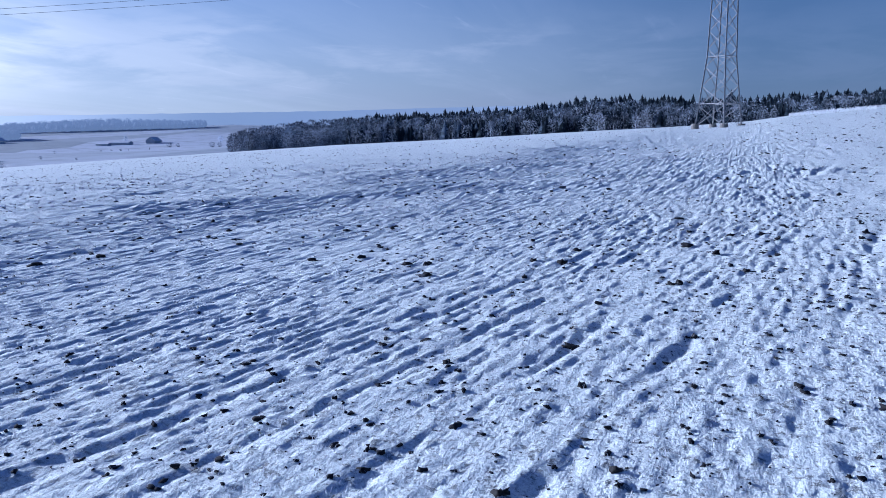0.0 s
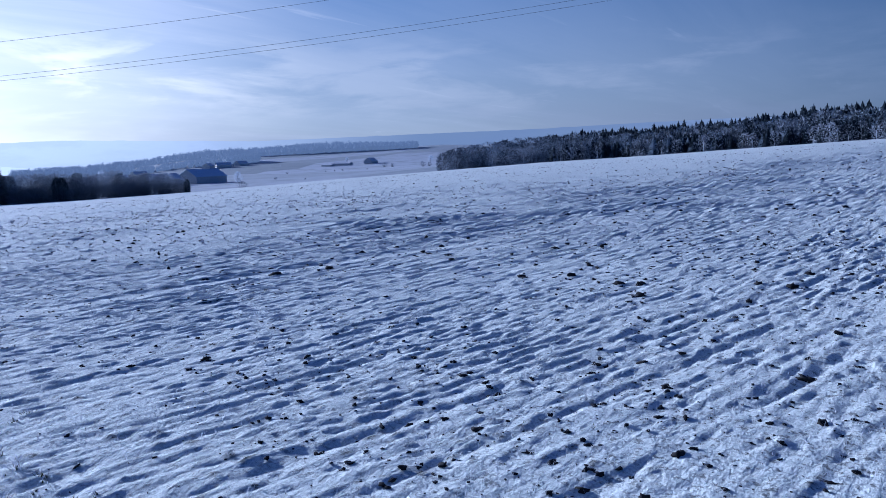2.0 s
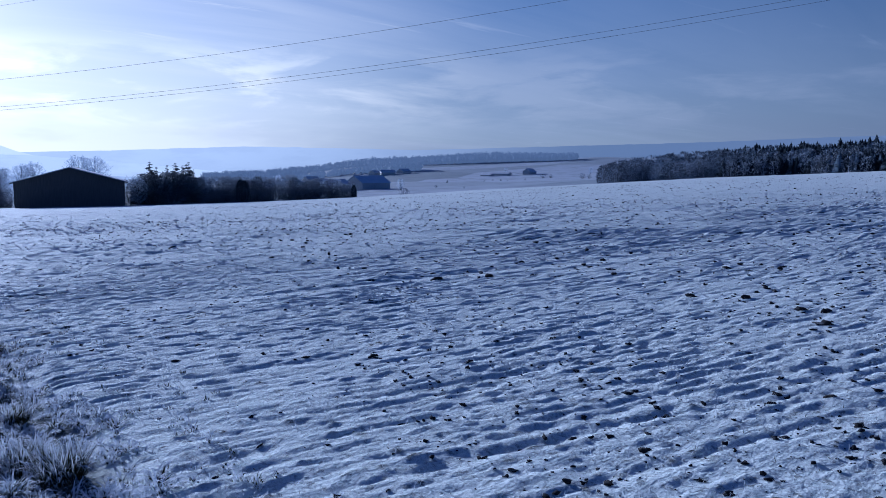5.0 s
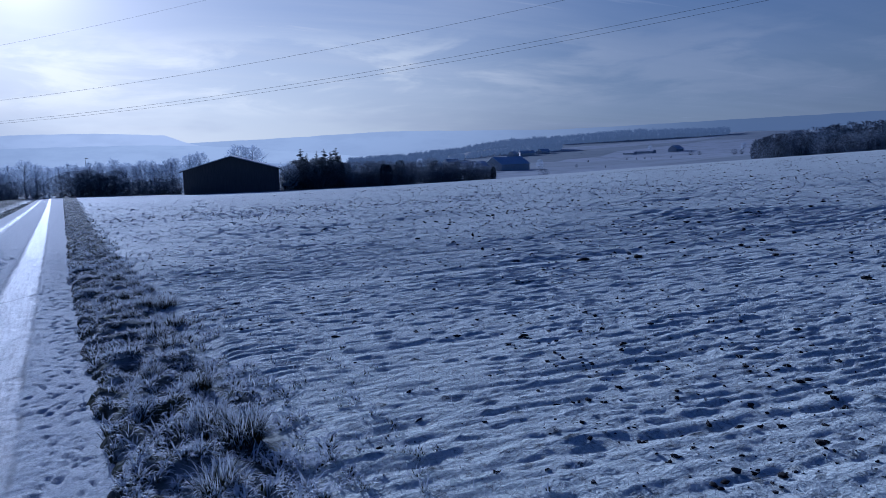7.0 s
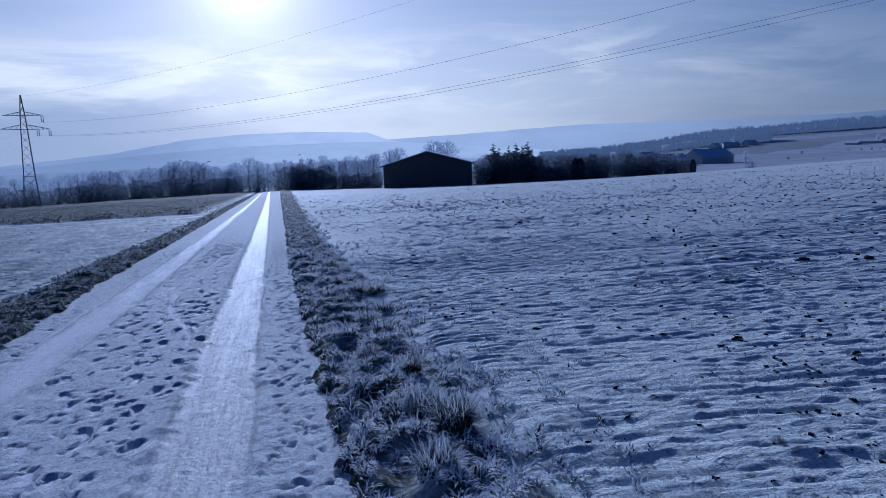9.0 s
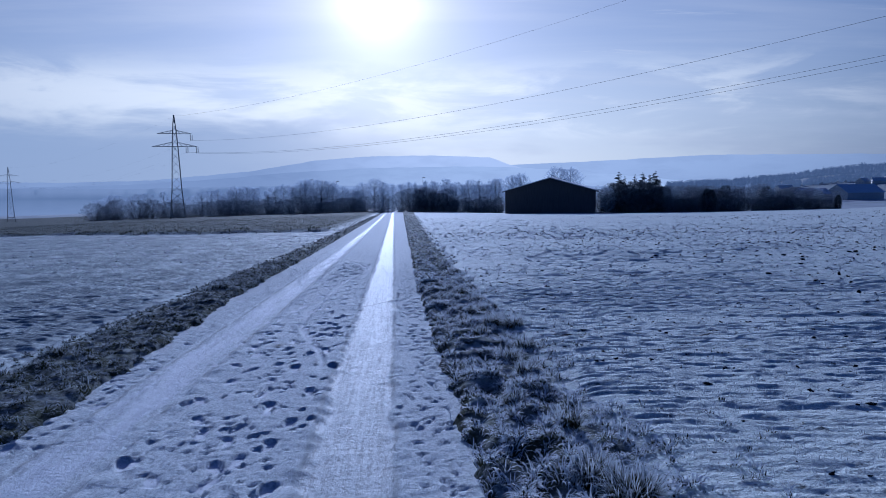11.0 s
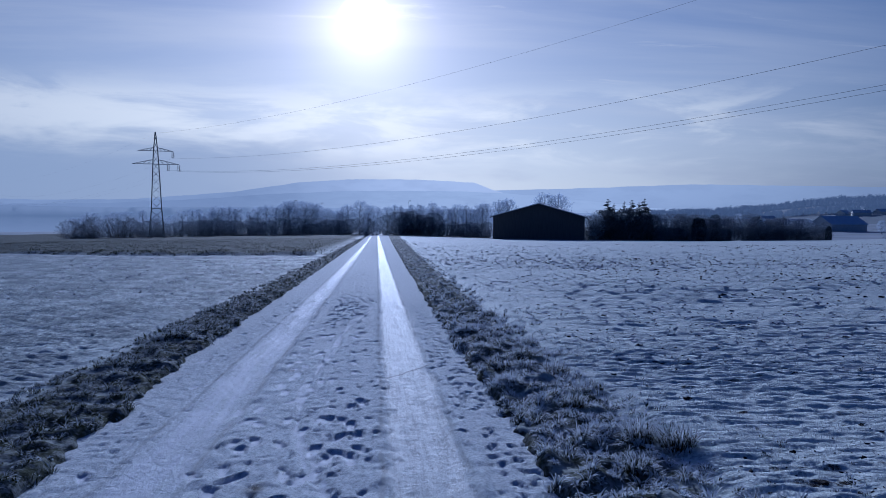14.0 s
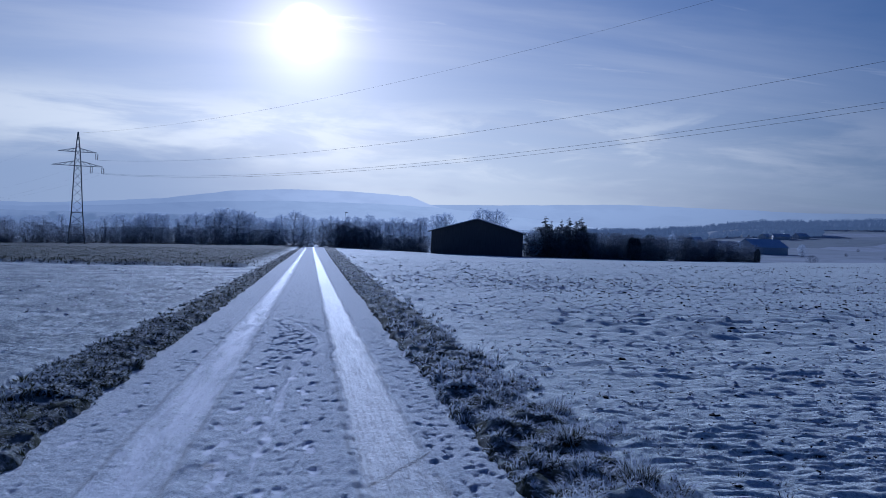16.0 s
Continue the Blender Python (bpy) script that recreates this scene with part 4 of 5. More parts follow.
def plant_rows():
    rng = random.Random(5)
    # left of the track's end: a loose belt of leafless trees
    tops = ((112, -1.55), (110.8, -1.05), (109.7, -0.85), (108, -0.8), (106, -0.95), (104, -0.8), (102.8, -0.75), (101.4, -0.45), (100.4, -0.6), (99.4, -0.6), (98.2, -0.4), (97.1, -0.1), (95.8, -0.08), (95, -0.35), (94, -0.7), (93.2, -0.95), (91.6, 0.05))
    az = 111.6
    while az > 92.6:
        top = np.interp(-az, [-t[0] for t in tops], [t[1] for t in tops]) + rng.choice((-0.35, -0.15, 0.0, 0.08, 0.15))
        plant(rng.choice(TREES), az, rng.uniform(240, 258), top, "belt of trees beside the track", rng.uniform(1.05, 1.5))
        if rng.random() < 0.95:
            plant(rng.choice(BUSHES), az + 0.2, rng.uniform(236, 242), rng.uniform(-1.75, -1.2), "belt of trees beside the track", rng.uniform(1.0, 1.5))
        az -= rng.uniform(0.38, 0.66)
    plant(TREES[2], 91.6, 238, 0.08, "belt of trees beside the track", 0.95)
    plant(TREES[0], 91.0, 262, -0.55, "belt of trees beside the track", 1.0)
    plant(TREES[1], 90.2, 275, -0.5, "belt of trees beside the track", 1.0)
    for kind, a, d, top, wide in ((TREES[2], 92.4, 250, -0.25, 1.1), (TREES[3], 91.0, 246, -0.2, 1.2), (TREES[0], 90.5, 268, -0.3, 1.3), (TREES[3], 89.5, 244, -0.35, 1.1), (BUSHES[2], 91.2, 244, -1.2, 1.3), (BUSHES[0], 89.6, 240, -1.0, 1.2)):
        plant(kind, a, d, top, "belt of trees beside the track", wide)
    plant(BUSHES[0], 92.4, 236, -1.3, "belt of trees beside the track", 1.2)
    # right of the track's end: a close row of young trees over a dark hedge
    az = 88.9
    while az > 81.7:
        plant(rng.choice((TREES[1], TREES[3], TREES[1], TREES[0])), az, rng.uniform(238, 250), rng.uniform(-0.5, 0.05), "row of young trees beside the barn", rng.uniform(0.75, 1.1))
        plant(rng.choice(BUSHES), az - 0.2, rng.uniform(234, 238), rng.uniform(-1.75, -1.45) if az < 86 else rng.uniform(-1.2, -0.6), "hedge beside the barn", rng.uniform(1.1, 1.6))
        az -= rng.uniform(0.24, 0.38)
    for a, top in ((81.0, 0.2), (80.3, 0.35), (77.3, 0.8), (76.5, 0.72)):
        plant(TREES[2], a, 262, top, "trees behind the barn", 0.9)
    # firs and bushes between barn and hedge
    for a, top, k in ((72.75, 0.48, 0), (72.3, 0.1, 1), (71.55, 0.25, 1), (71.0, 0.42, 0), (70.5, 0.2, 1), (70.1, 0.5, 0), (69.75, -0.1, 1)):
        plant(FIRS[k], a, rng.uniform(214, 222), top, "firs beside the barn", 1.25)
    for a, top, wide in ((73.6, -0.75, 1.1), (72.9, -0.45, 1.0), (72.2, -0.6, 1.0), (71.5, -0.35, 1.0), (70.8, -0.4, 1.0), (70.1, -0.55, 1.0), (69.4, -0.75, 0.8), (65.2, -0.7, 0.7), (62.4, -0.8, 0.7)):
        plant(YEW, a, rng.uniform(209, 212), top, "evergreens beside the barn", wide)
    az = 74.1
    while az > 69.2:
        plant(rng.choice(BUSHES + [TREES[2], TREES[0]]), az, rng.uniform(208, 216), rng.uniform(-0.9, -0.35), "bushes beside the barn", rng.uniform(0.9, 1.3))
        az -= rng.uniform(0.4, 0.6)
    az = 68.9
    while az > 57.9:
        low = -0.68 - 0.35 * step(63, 58, az) if az > 0 else 0
        plant(rng.choice(BUSHES + [TREES[1], BUSHES[0], BUSHES[2]]), az, rng.uniform(208, 213), float(low) + rng.uniform(-0.35, 0.12), "long hedge at the field's edge", rng.uniform(0.9, 1.35))
        if rng.random() < 0.65:
            plant(rng.choice((BUSHES[0], BUSHES[2])), az - 0.15, rng.uniform(206.5, 208), rng.uniform(-1.75, -1.45), "long hedge at the field's edge", rng.uniform(1.2, 1.7))
        az -= rng.uniform(0.20, 0.36)
    plant(THUJA, 57.85, 206, -1.40, "long hedge at the field's edge", 0.85)
    for a, top in ((66.4, -0.95), (66.1, -1.0)):
        plant(THUJA, a, 207.5, top, "long hedge at the field's edge", 0.9)
    # single trees far down the valley
    for kind, a, d, top in ((TREES[0], 54.2, 420, -0.92), (BUSHES[2], 53.87, 300, -1.66), (TREES[2], 119.9, 300, -0.95), (TREES[0], 119.3, 305, -1.2), (BUSHES[0], 49.2, 430, -1.55), (BUSHES[2], 51.4, 470, -1.4),
                            (TREES[2], 39.4, 760, -0.05), (BUSHES[2], 43.0, 700, -0.55), (BUSHES[0], 42.4, 690, -0.6), (BUSHES[2], 40.0, 640, -0.5), (BUSHES[2], 39.5, 640, -0.55), (BUSHES[0], 46.9, 640, -0.98), (BUSHES[2], 46.3, 640, -0.95),
                            (BUSHES[1], 45.8, 640, -1.0), (BUSHES[0], 44.4, 640, -0.9), (BUSHES[0], 47.6, 640, -1.02), (BUSHES[2], 50.5, 620, -1.05), (TREES[0], 45.9, 820, -0.05), (TREES[1], 51.0, 820, -0.5), (TREES[2], 50.0, 840, -0.55)):
        plant(kind, a, d, top, "single trees in the valley", 1.15)


plant_rows()


def wood(name, label, area, count, kind, mat, seed):
    """A far wood as one mesh: area gives azimuth span, distances and top elevations."""
    rng = random.Random(seed)
    V, F = [], []
    for _ in range(count):
        az = rng.uniform(area[0][0], area[-1][0])
        near, deep = np.interp(az, [a[0] for a in area], [a[1] for a in area]), np.interp(az, [a[0] for a in area], [a[2] for a in area])
        f = rng.random() ** 1.2
        d = near + deep * f
        top = np.interp(az, [a[0] for a in area], [a[3] for a in area]) - (1 - f) * np.interp(az, [a[0] for a in area], [a[4] for a in area]) + (rng.gauss(0, 0.12) if kind == "fir" else rng.gauss(0, 0.1)) * 300 / near
        p = place(az, d, -0.3)
        h = max(3.0, 1.5 + d * math.tan(radians(top)) - p.z)
        if kind == "fir":
            w = rng.uniform(0.34, 0.5) * h
            base = len(V)
            V.append(p + Vector((0, 0, h)))
            V.extend(p + Vector((0.8 * w * math.cos(k * 1.257), 0.8 * w * math.sin(k * 1.257), h * 0.04)) for k in range(5))
            F.extend((base, base + 1 + k, base + 1 + (k + 1) % 5) for k in range(5))
            for i in range(12):
                z = h * (0.16 + 0.80 * i / 12)
                r = w * (1 - z / h) ** 0.85 + 0.1
                for j in range(6):
                    t = rng.uniform(0, 2 * math.pi)
                    out = Vector((math.cos(t), math.sin(t), -0.5))
                    q = p + Vector((0, 0, z + h * 0.04))
                    side = Vector((-math.sin(t), math.cos(t), 0.2)) * r * rng.uniform(0.22, 0.4)
                    base = len(V)
                    V.extend([q, q + out * r * rng.uniform(0.6, 0.9) + side, q + out * r * rng.uniform(0.9, 1.25) - side])
                    F.append((base, base + 1, base + 2))
        else:
            tube(V, F, p, p + Vector((0, 0, h * 0.6)), 0.02 * h, 0.008 * h, 3)
            w = rng.uniform(0.26, 0.38) * h
            if near > 600:
                base = len(V)
                V.extend([p + Vector((0, 0, h * 0.9)), p + Vector((0, 0, 0))] + [p + Vector((w * math.cos(k * 1.257), w * math.sin(k * 1.257), h * 0.45)) for k in range(5)])
                F.extend((base + e, base + 2 + k, base + 2 + (k + 1) % 5) for k in range(5) for e in (0, 1))
            for _ in range(240 if near < 600 else 60):
                t, s = rng.uniform(0, 2 * math.pi), rng.random() ** 0.5
                z = h * (0.02 + 0.98 * rng.random() ** 0.8)
                r = w * math.sqrt(max(0.06, 1 - ((z / h - 0.48) / 0.53) ** 2)) * s
                out = Vector((math.cos(t) * s, math.sin(t) * s, rng.uniform(0.1, 1.0))).normalized()
                twig(V, F, p + Vector((r * math.cos(t), r * math.sin(t), z * 0.94)), out, h * (rng.uniform(0.05, 0.10) if near < 600 else rng.uniform(0.03, 0.06)), (0.015 if near < 600 else 0.05) * h, rng)
    return tagged(solid(name, py_mesh(name, V, F), mat), label, "woodland", kind="stuff")


# azimuth, distance of the near edge, depth, elevation of the tops, fall of the tops towards the near edge
WOOD = ((-26, 215, 90, 3.3, 1.2), (-8, 225, 90, 3.0, 1.0), (0, 235, 100, 2.55, 0.9), (4, 245, 110, 2.5, 1.1), (8, 255, 110, 2.85, 1.3), (12, 265, 110, 2.7, 1.25), (16, 275, 110, 2.15, 1.1), (20, 285, 110, 1.88, 1.0), (26, 300, 110, 1.58, 1.0), (30, 305, 100, 1.38, 1.0), (35, 310, 80, 0.95, 0.8), (37.5, 315, 60, 0.65, 0.7), (38.6, 318, 30, 0.2, 0.4))
wood("conifer_wood", "dark conifer wood touched with frost beyond the field", WOOD[:-3], 2600, "fir", M_NEEDLES, 41)
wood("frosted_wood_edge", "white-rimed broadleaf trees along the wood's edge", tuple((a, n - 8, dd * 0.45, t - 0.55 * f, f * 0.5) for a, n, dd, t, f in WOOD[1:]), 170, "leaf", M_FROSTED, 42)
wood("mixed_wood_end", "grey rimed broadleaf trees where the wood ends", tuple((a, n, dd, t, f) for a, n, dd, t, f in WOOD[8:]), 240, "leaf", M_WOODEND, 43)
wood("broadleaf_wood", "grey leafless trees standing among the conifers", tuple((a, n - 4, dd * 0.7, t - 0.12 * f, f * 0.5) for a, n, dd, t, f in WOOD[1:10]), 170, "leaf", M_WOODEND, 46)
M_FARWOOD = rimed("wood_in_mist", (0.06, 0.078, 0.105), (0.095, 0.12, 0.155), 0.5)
# a bluish emission paints the mist over the far woods
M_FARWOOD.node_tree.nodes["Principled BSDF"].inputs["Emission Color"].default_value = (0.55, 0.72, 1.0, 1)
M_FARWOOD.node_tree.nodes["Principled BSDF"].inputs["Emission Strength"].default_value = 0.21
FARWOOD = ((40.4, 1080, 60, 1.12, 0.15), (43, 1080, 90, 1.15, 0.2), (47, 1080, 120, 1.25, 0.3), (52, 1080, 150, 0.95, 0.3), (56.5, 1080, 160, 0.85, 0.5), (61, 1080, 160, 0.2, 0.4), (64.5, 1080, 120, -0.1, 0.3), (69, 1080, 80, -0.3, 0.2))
tagged(wood("backdrop_hilltop_wood", "long wood on a low far hill, blue mist painted in as glow", FARWOOD, 1150, "leaf", M_FARWOOD, 44), kind="structure")
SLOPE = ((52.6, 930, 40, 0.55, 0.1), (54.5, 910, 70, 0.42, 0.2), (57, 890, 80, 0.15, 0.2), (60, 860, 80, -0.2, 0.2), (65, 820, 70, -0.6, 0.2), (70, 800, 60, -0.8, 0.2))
tagged(wood("backdrop_slope_wood", "wooded slope below the far hill, blue mist painted in as glow", SLOPE, 520, "leaf", M_FARWOOD, 45), kind="structure")


# ---------------------------------------------------------------- buildings
def box(bm, x0, y0, z0, x1, y1, z1):
    bmesh.ops.create_cube(bm, size=1, matrix=Matrix.LocRotScale(((x0 + x1) / 2, (y0 + y1) / 2, (z0 + z1) / 2), None, (x1 - x0, y1 - y0, z1 - z0)))


def wedge(bm, pts, y0, y1):
    """A prism: the outline pts (x, z) drawn out from y0 to y1."""
    a = [bm.verts.new((x, y0, z)) for x, z in pts]
    b = [bm.verts.new((x, y1, z)) for x, z in pts]
    bm.faces.new(a)
    bm.faces.new(b[::-1])
    for i in range(len(pts)):
        j = (i + 1) % len(pts)
        bm.faces.new((a[j], a[i], b[i], b[j]))
    bmesh.ops.recalc_face_normals(bm, faces=bm.faces)


def house(name, label, category, az, d, turn, w, deep, eave, ridge, wall_mat, roof_mat, over=0.4, windows=0, group="", dz=-0.2):
    """A gabled building: x across the gable, y along the ridge, gable at y = 0."""
    root = tagged(new(name), label, category, group)
    root.matrix_basis = Matrix.Translation(place(az, d, dz)) @ Matrix.Rotation(radians(turn), 4, "Z")
    t = 0.25
    for y0, y1 in ((0, t), (deep - t, deep)):
        bm = bmesh.new()
        wedge(bm, [(-w / 2, 0), (w / 2, 0), (w / 2, eave), (0, ridge), (-w / 2, eave)], y0, y1)
        part("gable_wall", bm, wall_mat, root)
    for s in (-1, 1):
        bm = bmesh.new()
        x0, x1 = sorted((s * w / 2, s * (w / 2 - t)))
        box(bm, x0, t, 0, x1, deep - t, eave - 0.02)
        part("side_wall", bm, wall_mat, root)
        bm = bmesh.new()
        rise = (ridge - eave) / (w / 2)
        xo = w / 2 + over
        th = 0.22
        wedge(bm, [(s * 0.0, ridge + 0.03), (s * xo, eave - rise * over + 0.03), (s * xo, eave - rise * over + 0.03 + th), (s * 0.0, ridge + 0.03 + th)], -over, deep + over)
        part("roof", bm, roof_mat, root)
    for i in range(windows):
        x = -w / 2 + w * (i + 0.5) / windows
        bm = bmesh.new()
        box(bm, x - 0.5, -0.06, eave * 0.35, x + 0.5, -0.01, eave * 0.35 + 1.2)
        pane = part("window", bm, M_GREYWALL, root)
        bm = bmesh.new()
        box(bm, x - 0.6, -0.16, eave * 0.35 - 0.1, x + 0.6, -0.01, eave * 0.35 - 0.02)
        part("window_sill", bm, M_PLASTER, pane)
    return root


def barn():
    root = house("barn", "large dark timber barn with frost on its sheet roof", "barn", 77.95, 205, 76.0, 24.6, 30.0, 6.6, 10.1, M_BOARDS, M_ROOFSNOW, 0.9, dz=-0.25)
    bm = bmesh.new()                        # sliding door in the gable, barely darker than the boards
    box(bm, -2.5, -0.11, 0.1, 2.5, -0.03, 5.0)
    part("sliding_door", bm, M_BOARDS, root)
    for s in (-1, 1):
        bm = bmesh.new()                    # verge boards under the roof's edge
        wedge(bm, [(0, 10.1), (s * 13.2, 6.43), (s * 13.2, 6.15), (0, 9.82)], -0.95, -0.86)
        part("verge_board", bm, M_BOARDS, root)
        bm = bmesh.new()
        box(bm, s * 12.32 - 0.12, -0.05, 0, s * 12.32 + 0.12, 0.0, 6.5)
        part("corner_board", bm, M_BOARDS, root)
    return root


barn()
house("sheet_metal_hall", "large hall with a blue-grey sheet roof in the valley", "hall", 57.8, 455, 4.8, 17, 22, 4.4, 8.6, M_GREYWALL, M_BLUEROOF, 0.5)
house("long_shed", "long low shed with a snow-covered roof", "shed", 60.9, 440, 0, 15, 21, 4.6, 8.0, M_GREYWALL, M_ROOFSNOW, 0.5)
house("white_roofed_shed", "low wide shed with a snow-covered roof behind the hedge", "shed", 68.3, 330, 66, 13, 20, 5.6, 7.6, M_GREYWALL, M_ROOFSNOW, 0.5)
house("farmhouse", "old farmhouse with a snowy roof among bare trees", "house", 44.3, 780, 20, 9, 16, 3.0, 6.4, M_GREYWALL, M_ROOFSNOW, 0.6, 2)
house("field_shed", "low open shed with snow on its roof", "shed", 45.6, 770, 100, 6, 28, 2.2, 3.6, M_GREYWALL, M_ROOFSNOW, 0.4)
house("field_shed", "low open shed with snow on its roof", "shed", 47.0, 765, 95, 5, 14, 1.8, 3.0, M_GREYWALL, M_ROOFSNOW, 0.4)
for a, d, turn, w, deep, e, r in ((56.4, 840, 30, 9, 13, 3, 6), (55.7, 850, -20, 10, 16, 3, 6), (54.9, 860, 60, 9, 12, 3, 6), (54.2, 870, 10, 9, 14, 3, 6), (62.7, 600, 40, 12, 20, 5, 8), (64.3, 640, -30, 10, 14, 5, 9),
                                  (65.6, 560, -15, 11, 18, 4.5, 8), (67.6, 620, 20, 10, 14, 5, 9), (63.4, 520, 60, 10, 16, 4, 7.5), (61.5, 700, 15, 10, 15, 5, 9), (96.5, 420, 20, 10, 14, 5, 8), (99.5, 430, -35, 10, 14, 5, 8), (93.9, 400, 30, 9, 12, 4, 8)):
    house("village_house", "distant village house with a snowy roof", "house", a, d, turn, w, deep, e, r, M_PLASTER, M_ROOFSNOW, 0.5, 3, "village in the mist")


# ---------------------------------------------------------------- pylons and power lines
def beam(bm, a, b, w):
    a, b = Vector(a), Vector(b)
    q = (b - a).to_track_quat("Z", "Y")
    bmesh.ops.create_cube(bm, size=1, matrix=Matrix.LocRotScale((a + b) / 2, q, (w, w, (b - a).length)))


def pylon(name, label, at, turn, levels, arms, thick, spacing):
    """levels: (height, half width) up the mast; arms: (height, half length, loaded); turn: where the arms' loaded end points."""
    root = tagged(new(name), label, "power pylon", "pylons of one power line")
    root.matrix_basis = Matrix.Translation(at) @ Matrix.Rotation(radians(turn), 4, "Z")
    hs, ws = [l[0] for l in levels], [l[1] for l in levels]

    def corner(k, h):
        w = float(np.interp(h, hs, ws))
        return Vector((w * (1, -1, -1, 1)[k], w * (1, 1, -1, -1)[k], h))

    for k in range(4):
        bm = bmesh.new()
        for (h0, _), (h1, _) in zip(levels[:-1], levels[1:]):
            beam(bm, corner(k, h0), corner(k, h1), thick)
        part("leg", bm, M_STEEL, root)
        bm = bmesh.new()
        bmesh.ops.create_cone(bm, cap_ends=True, segments=12, radius1=0.55, radius2=0.48, depth=1.0, matrix=Matrix.Translation(corner(k, 0) + Vector((0, 0, -0.12))))
        part("foundation", bm, M_CONCRETE, root, "round concrete footing")
        bm = bmesh.new()                 # crossed lattice bars on this face
        h = 0.0
        while h < hs[-1] - spacing * 0.6:
            n = min(hs[-1] - 0.3, h + spacing * (0.55 + 0.45 * float(np.interp(h, hs, ws)) / ws[0]))
            beam(bm, corner(k, h), corner((k + 1) % 4, n), thick * 0.42)
            beam(bm, corner((k + 1) % 4, h), corner(k, n), thick * 0.42)
            h = n
        for ring in (levels[1][0] * 0.33, levels[1][0], *[a[0] for a in arms]):
            beam(bm, corner(k, ring), corner((k + 1) % 4, ring), thick * 0.6)
        part("lattice", bm, M_STEEL, root)
    for h, half, drops in arms:
        for s in (-1, 1):
            bm = bmesh.new()
            w = float(np.interp(h, hs, ws))
            tip = Vector((s * half, 0, h))
            for e in (-1, 1):
                beam(bm, (s * w, e * w, h), tip, thick * 0.6)
                beam(bm, (s * w, e * w, h + half * 0.2), tip, thick * 0.5)
            for f in (0.25, 0.5, 0.75):
                x = s * (w + (half - w) * f)
                for e in (-1, 1):
                    beam(bm, (x, e * w * (1 - f), h), (x - s * (half - w) * 0.2, e * w * (1.2 - f), h + half * 0.2 * (1.2 - f)), thick * 0.35)
                beam(bm, (x, -w * (1 - f), h), (x, w * (1 - f), h), thick * 0.35)
            arm = part("crossarm", bm, M_STEEL, root)
        for x in drops:
            for e in (-0.22, 0.22):
                bm = bmesh.new()
                for i in range(9):
                    bmesh.ops.create_cone(bm, cap_ends=True, segments=8, radius1=0.13, radius2=0.07, depth=0.12, matrix=Matrix.Translation((x + e, 0, h - 0.25 - i * 0.16)))
                part("insulator", bm, M_GLASS_INS, arm, "string of brown insulator discs")
            bm = bmesh.new()
            beam(bm, (x - 0.28, 0, h - 1.66), (x + 0.28, 0, h - 1.66), 0.07)
            part("clamp", bm, M_STEEL, arm)
    return root


def lean_of(az):
    return az + 90.0


P1, P2, P3 = place(2.05, 104), Vector((-200.6, -58.5, 0)), place(116.9, 432)
P2.z = z_at(P2.x, P2.y)
Z2 = 10.8 - P2.z                       # height of the lower arm over the ground
pylon("power_pylon", "tall galvanised lattice pylon on four concrete footings", P1 + Vector((0, 0, 0.15)), 13.6 + 45 + 2, ((0, 2.09), (9.0, 1.30), (15.1, 1.17), (24.0, 0.85), (30, 0.6), (39, 0.06)),
      ((24.0, 5.6, (5.5, 3.0)), (29.3, 4.2, (4.1,))), 0.155, 2.7)
pylon("power_pylon", "lattice pylon with two crossarms beyond the meadow", P2, 106.4, ((0, 1.9), (8.0, 1.25), (Z2, 0.72), (Z2 + 3.4, 0.52), (Z2 + 8.3, 0.05)),
      ((Z2, 5.7, (5.6, 3.0)), (Z2 + 3.4, 4.3, (4.2,))), 0.17, 2.6)
pylon("power_pylon", "lattice pylon far off in the mist", P3, 117, ((0, 1.9), (8.0, 1.25), (20, 0.72), (23.6, 0.52), (28, 0.05)), ((20, 5.7, ()), (23.6, 4.3, ())), 0.15, 3.0)


def cable(a, b, sag, label, radius):
    cu = bpy.data.curves.new("power_line", "CURVE")
    cu.dimensions, cu.bevel_depth, cu.bevel_resolution = "3D", radius, 1
    sp = cu.splines.new("POLY")
    n = 60
    sp.points.add(n)
    for i in range(n + 1):
        u = i / n
        p = Vector(a).lerp(Vector(b), u)
        sp.points[i].co = (p.x, p.y, p.z - 4 * sag * u * (1 - u), 1)
    cu.materials.append(M_WIRE)
    tagged(new("power_line", cu), label, "power line", "wires of one power line")


SIDE2, SIDE1 = Vector((-0.282, 0.959, 0)), Vector((-0.64, 0.77, 0))
for off, za, zb, sag in ((5.6, 9.05, 25.5, 6.95), (3.0, 9.3, 25.9, 7.2), (4.2, 12.43, 30.9, 7.35)):
    a, b = P2 + SIDE2 * off, P1 + SIDE1 * off
    cable((a.x, a.y, za), (b.x, b.y, zb), sag, "slack dark conductor hung between two pylons", 0.017)
    c = P3 + SIDE2 * off
    cable((a.x, a.y, za), (c.x, c.y, P3.z + (18.4 if off != 4.2 else 22.0)), 4.5, "slack dark conductor running on into the mist", 0.005)
cable((P2.x, P2.y, 18.8), (P1.x, P1.y, 42.08), 7.6, "thin earth wire between the pylon tops", 0.011)
cable((P2.x, P2.y, 18.8), (P3.x, P3.y, P3.z + 28), 4.0, "thin earth wire running on into the mist", 0.004)


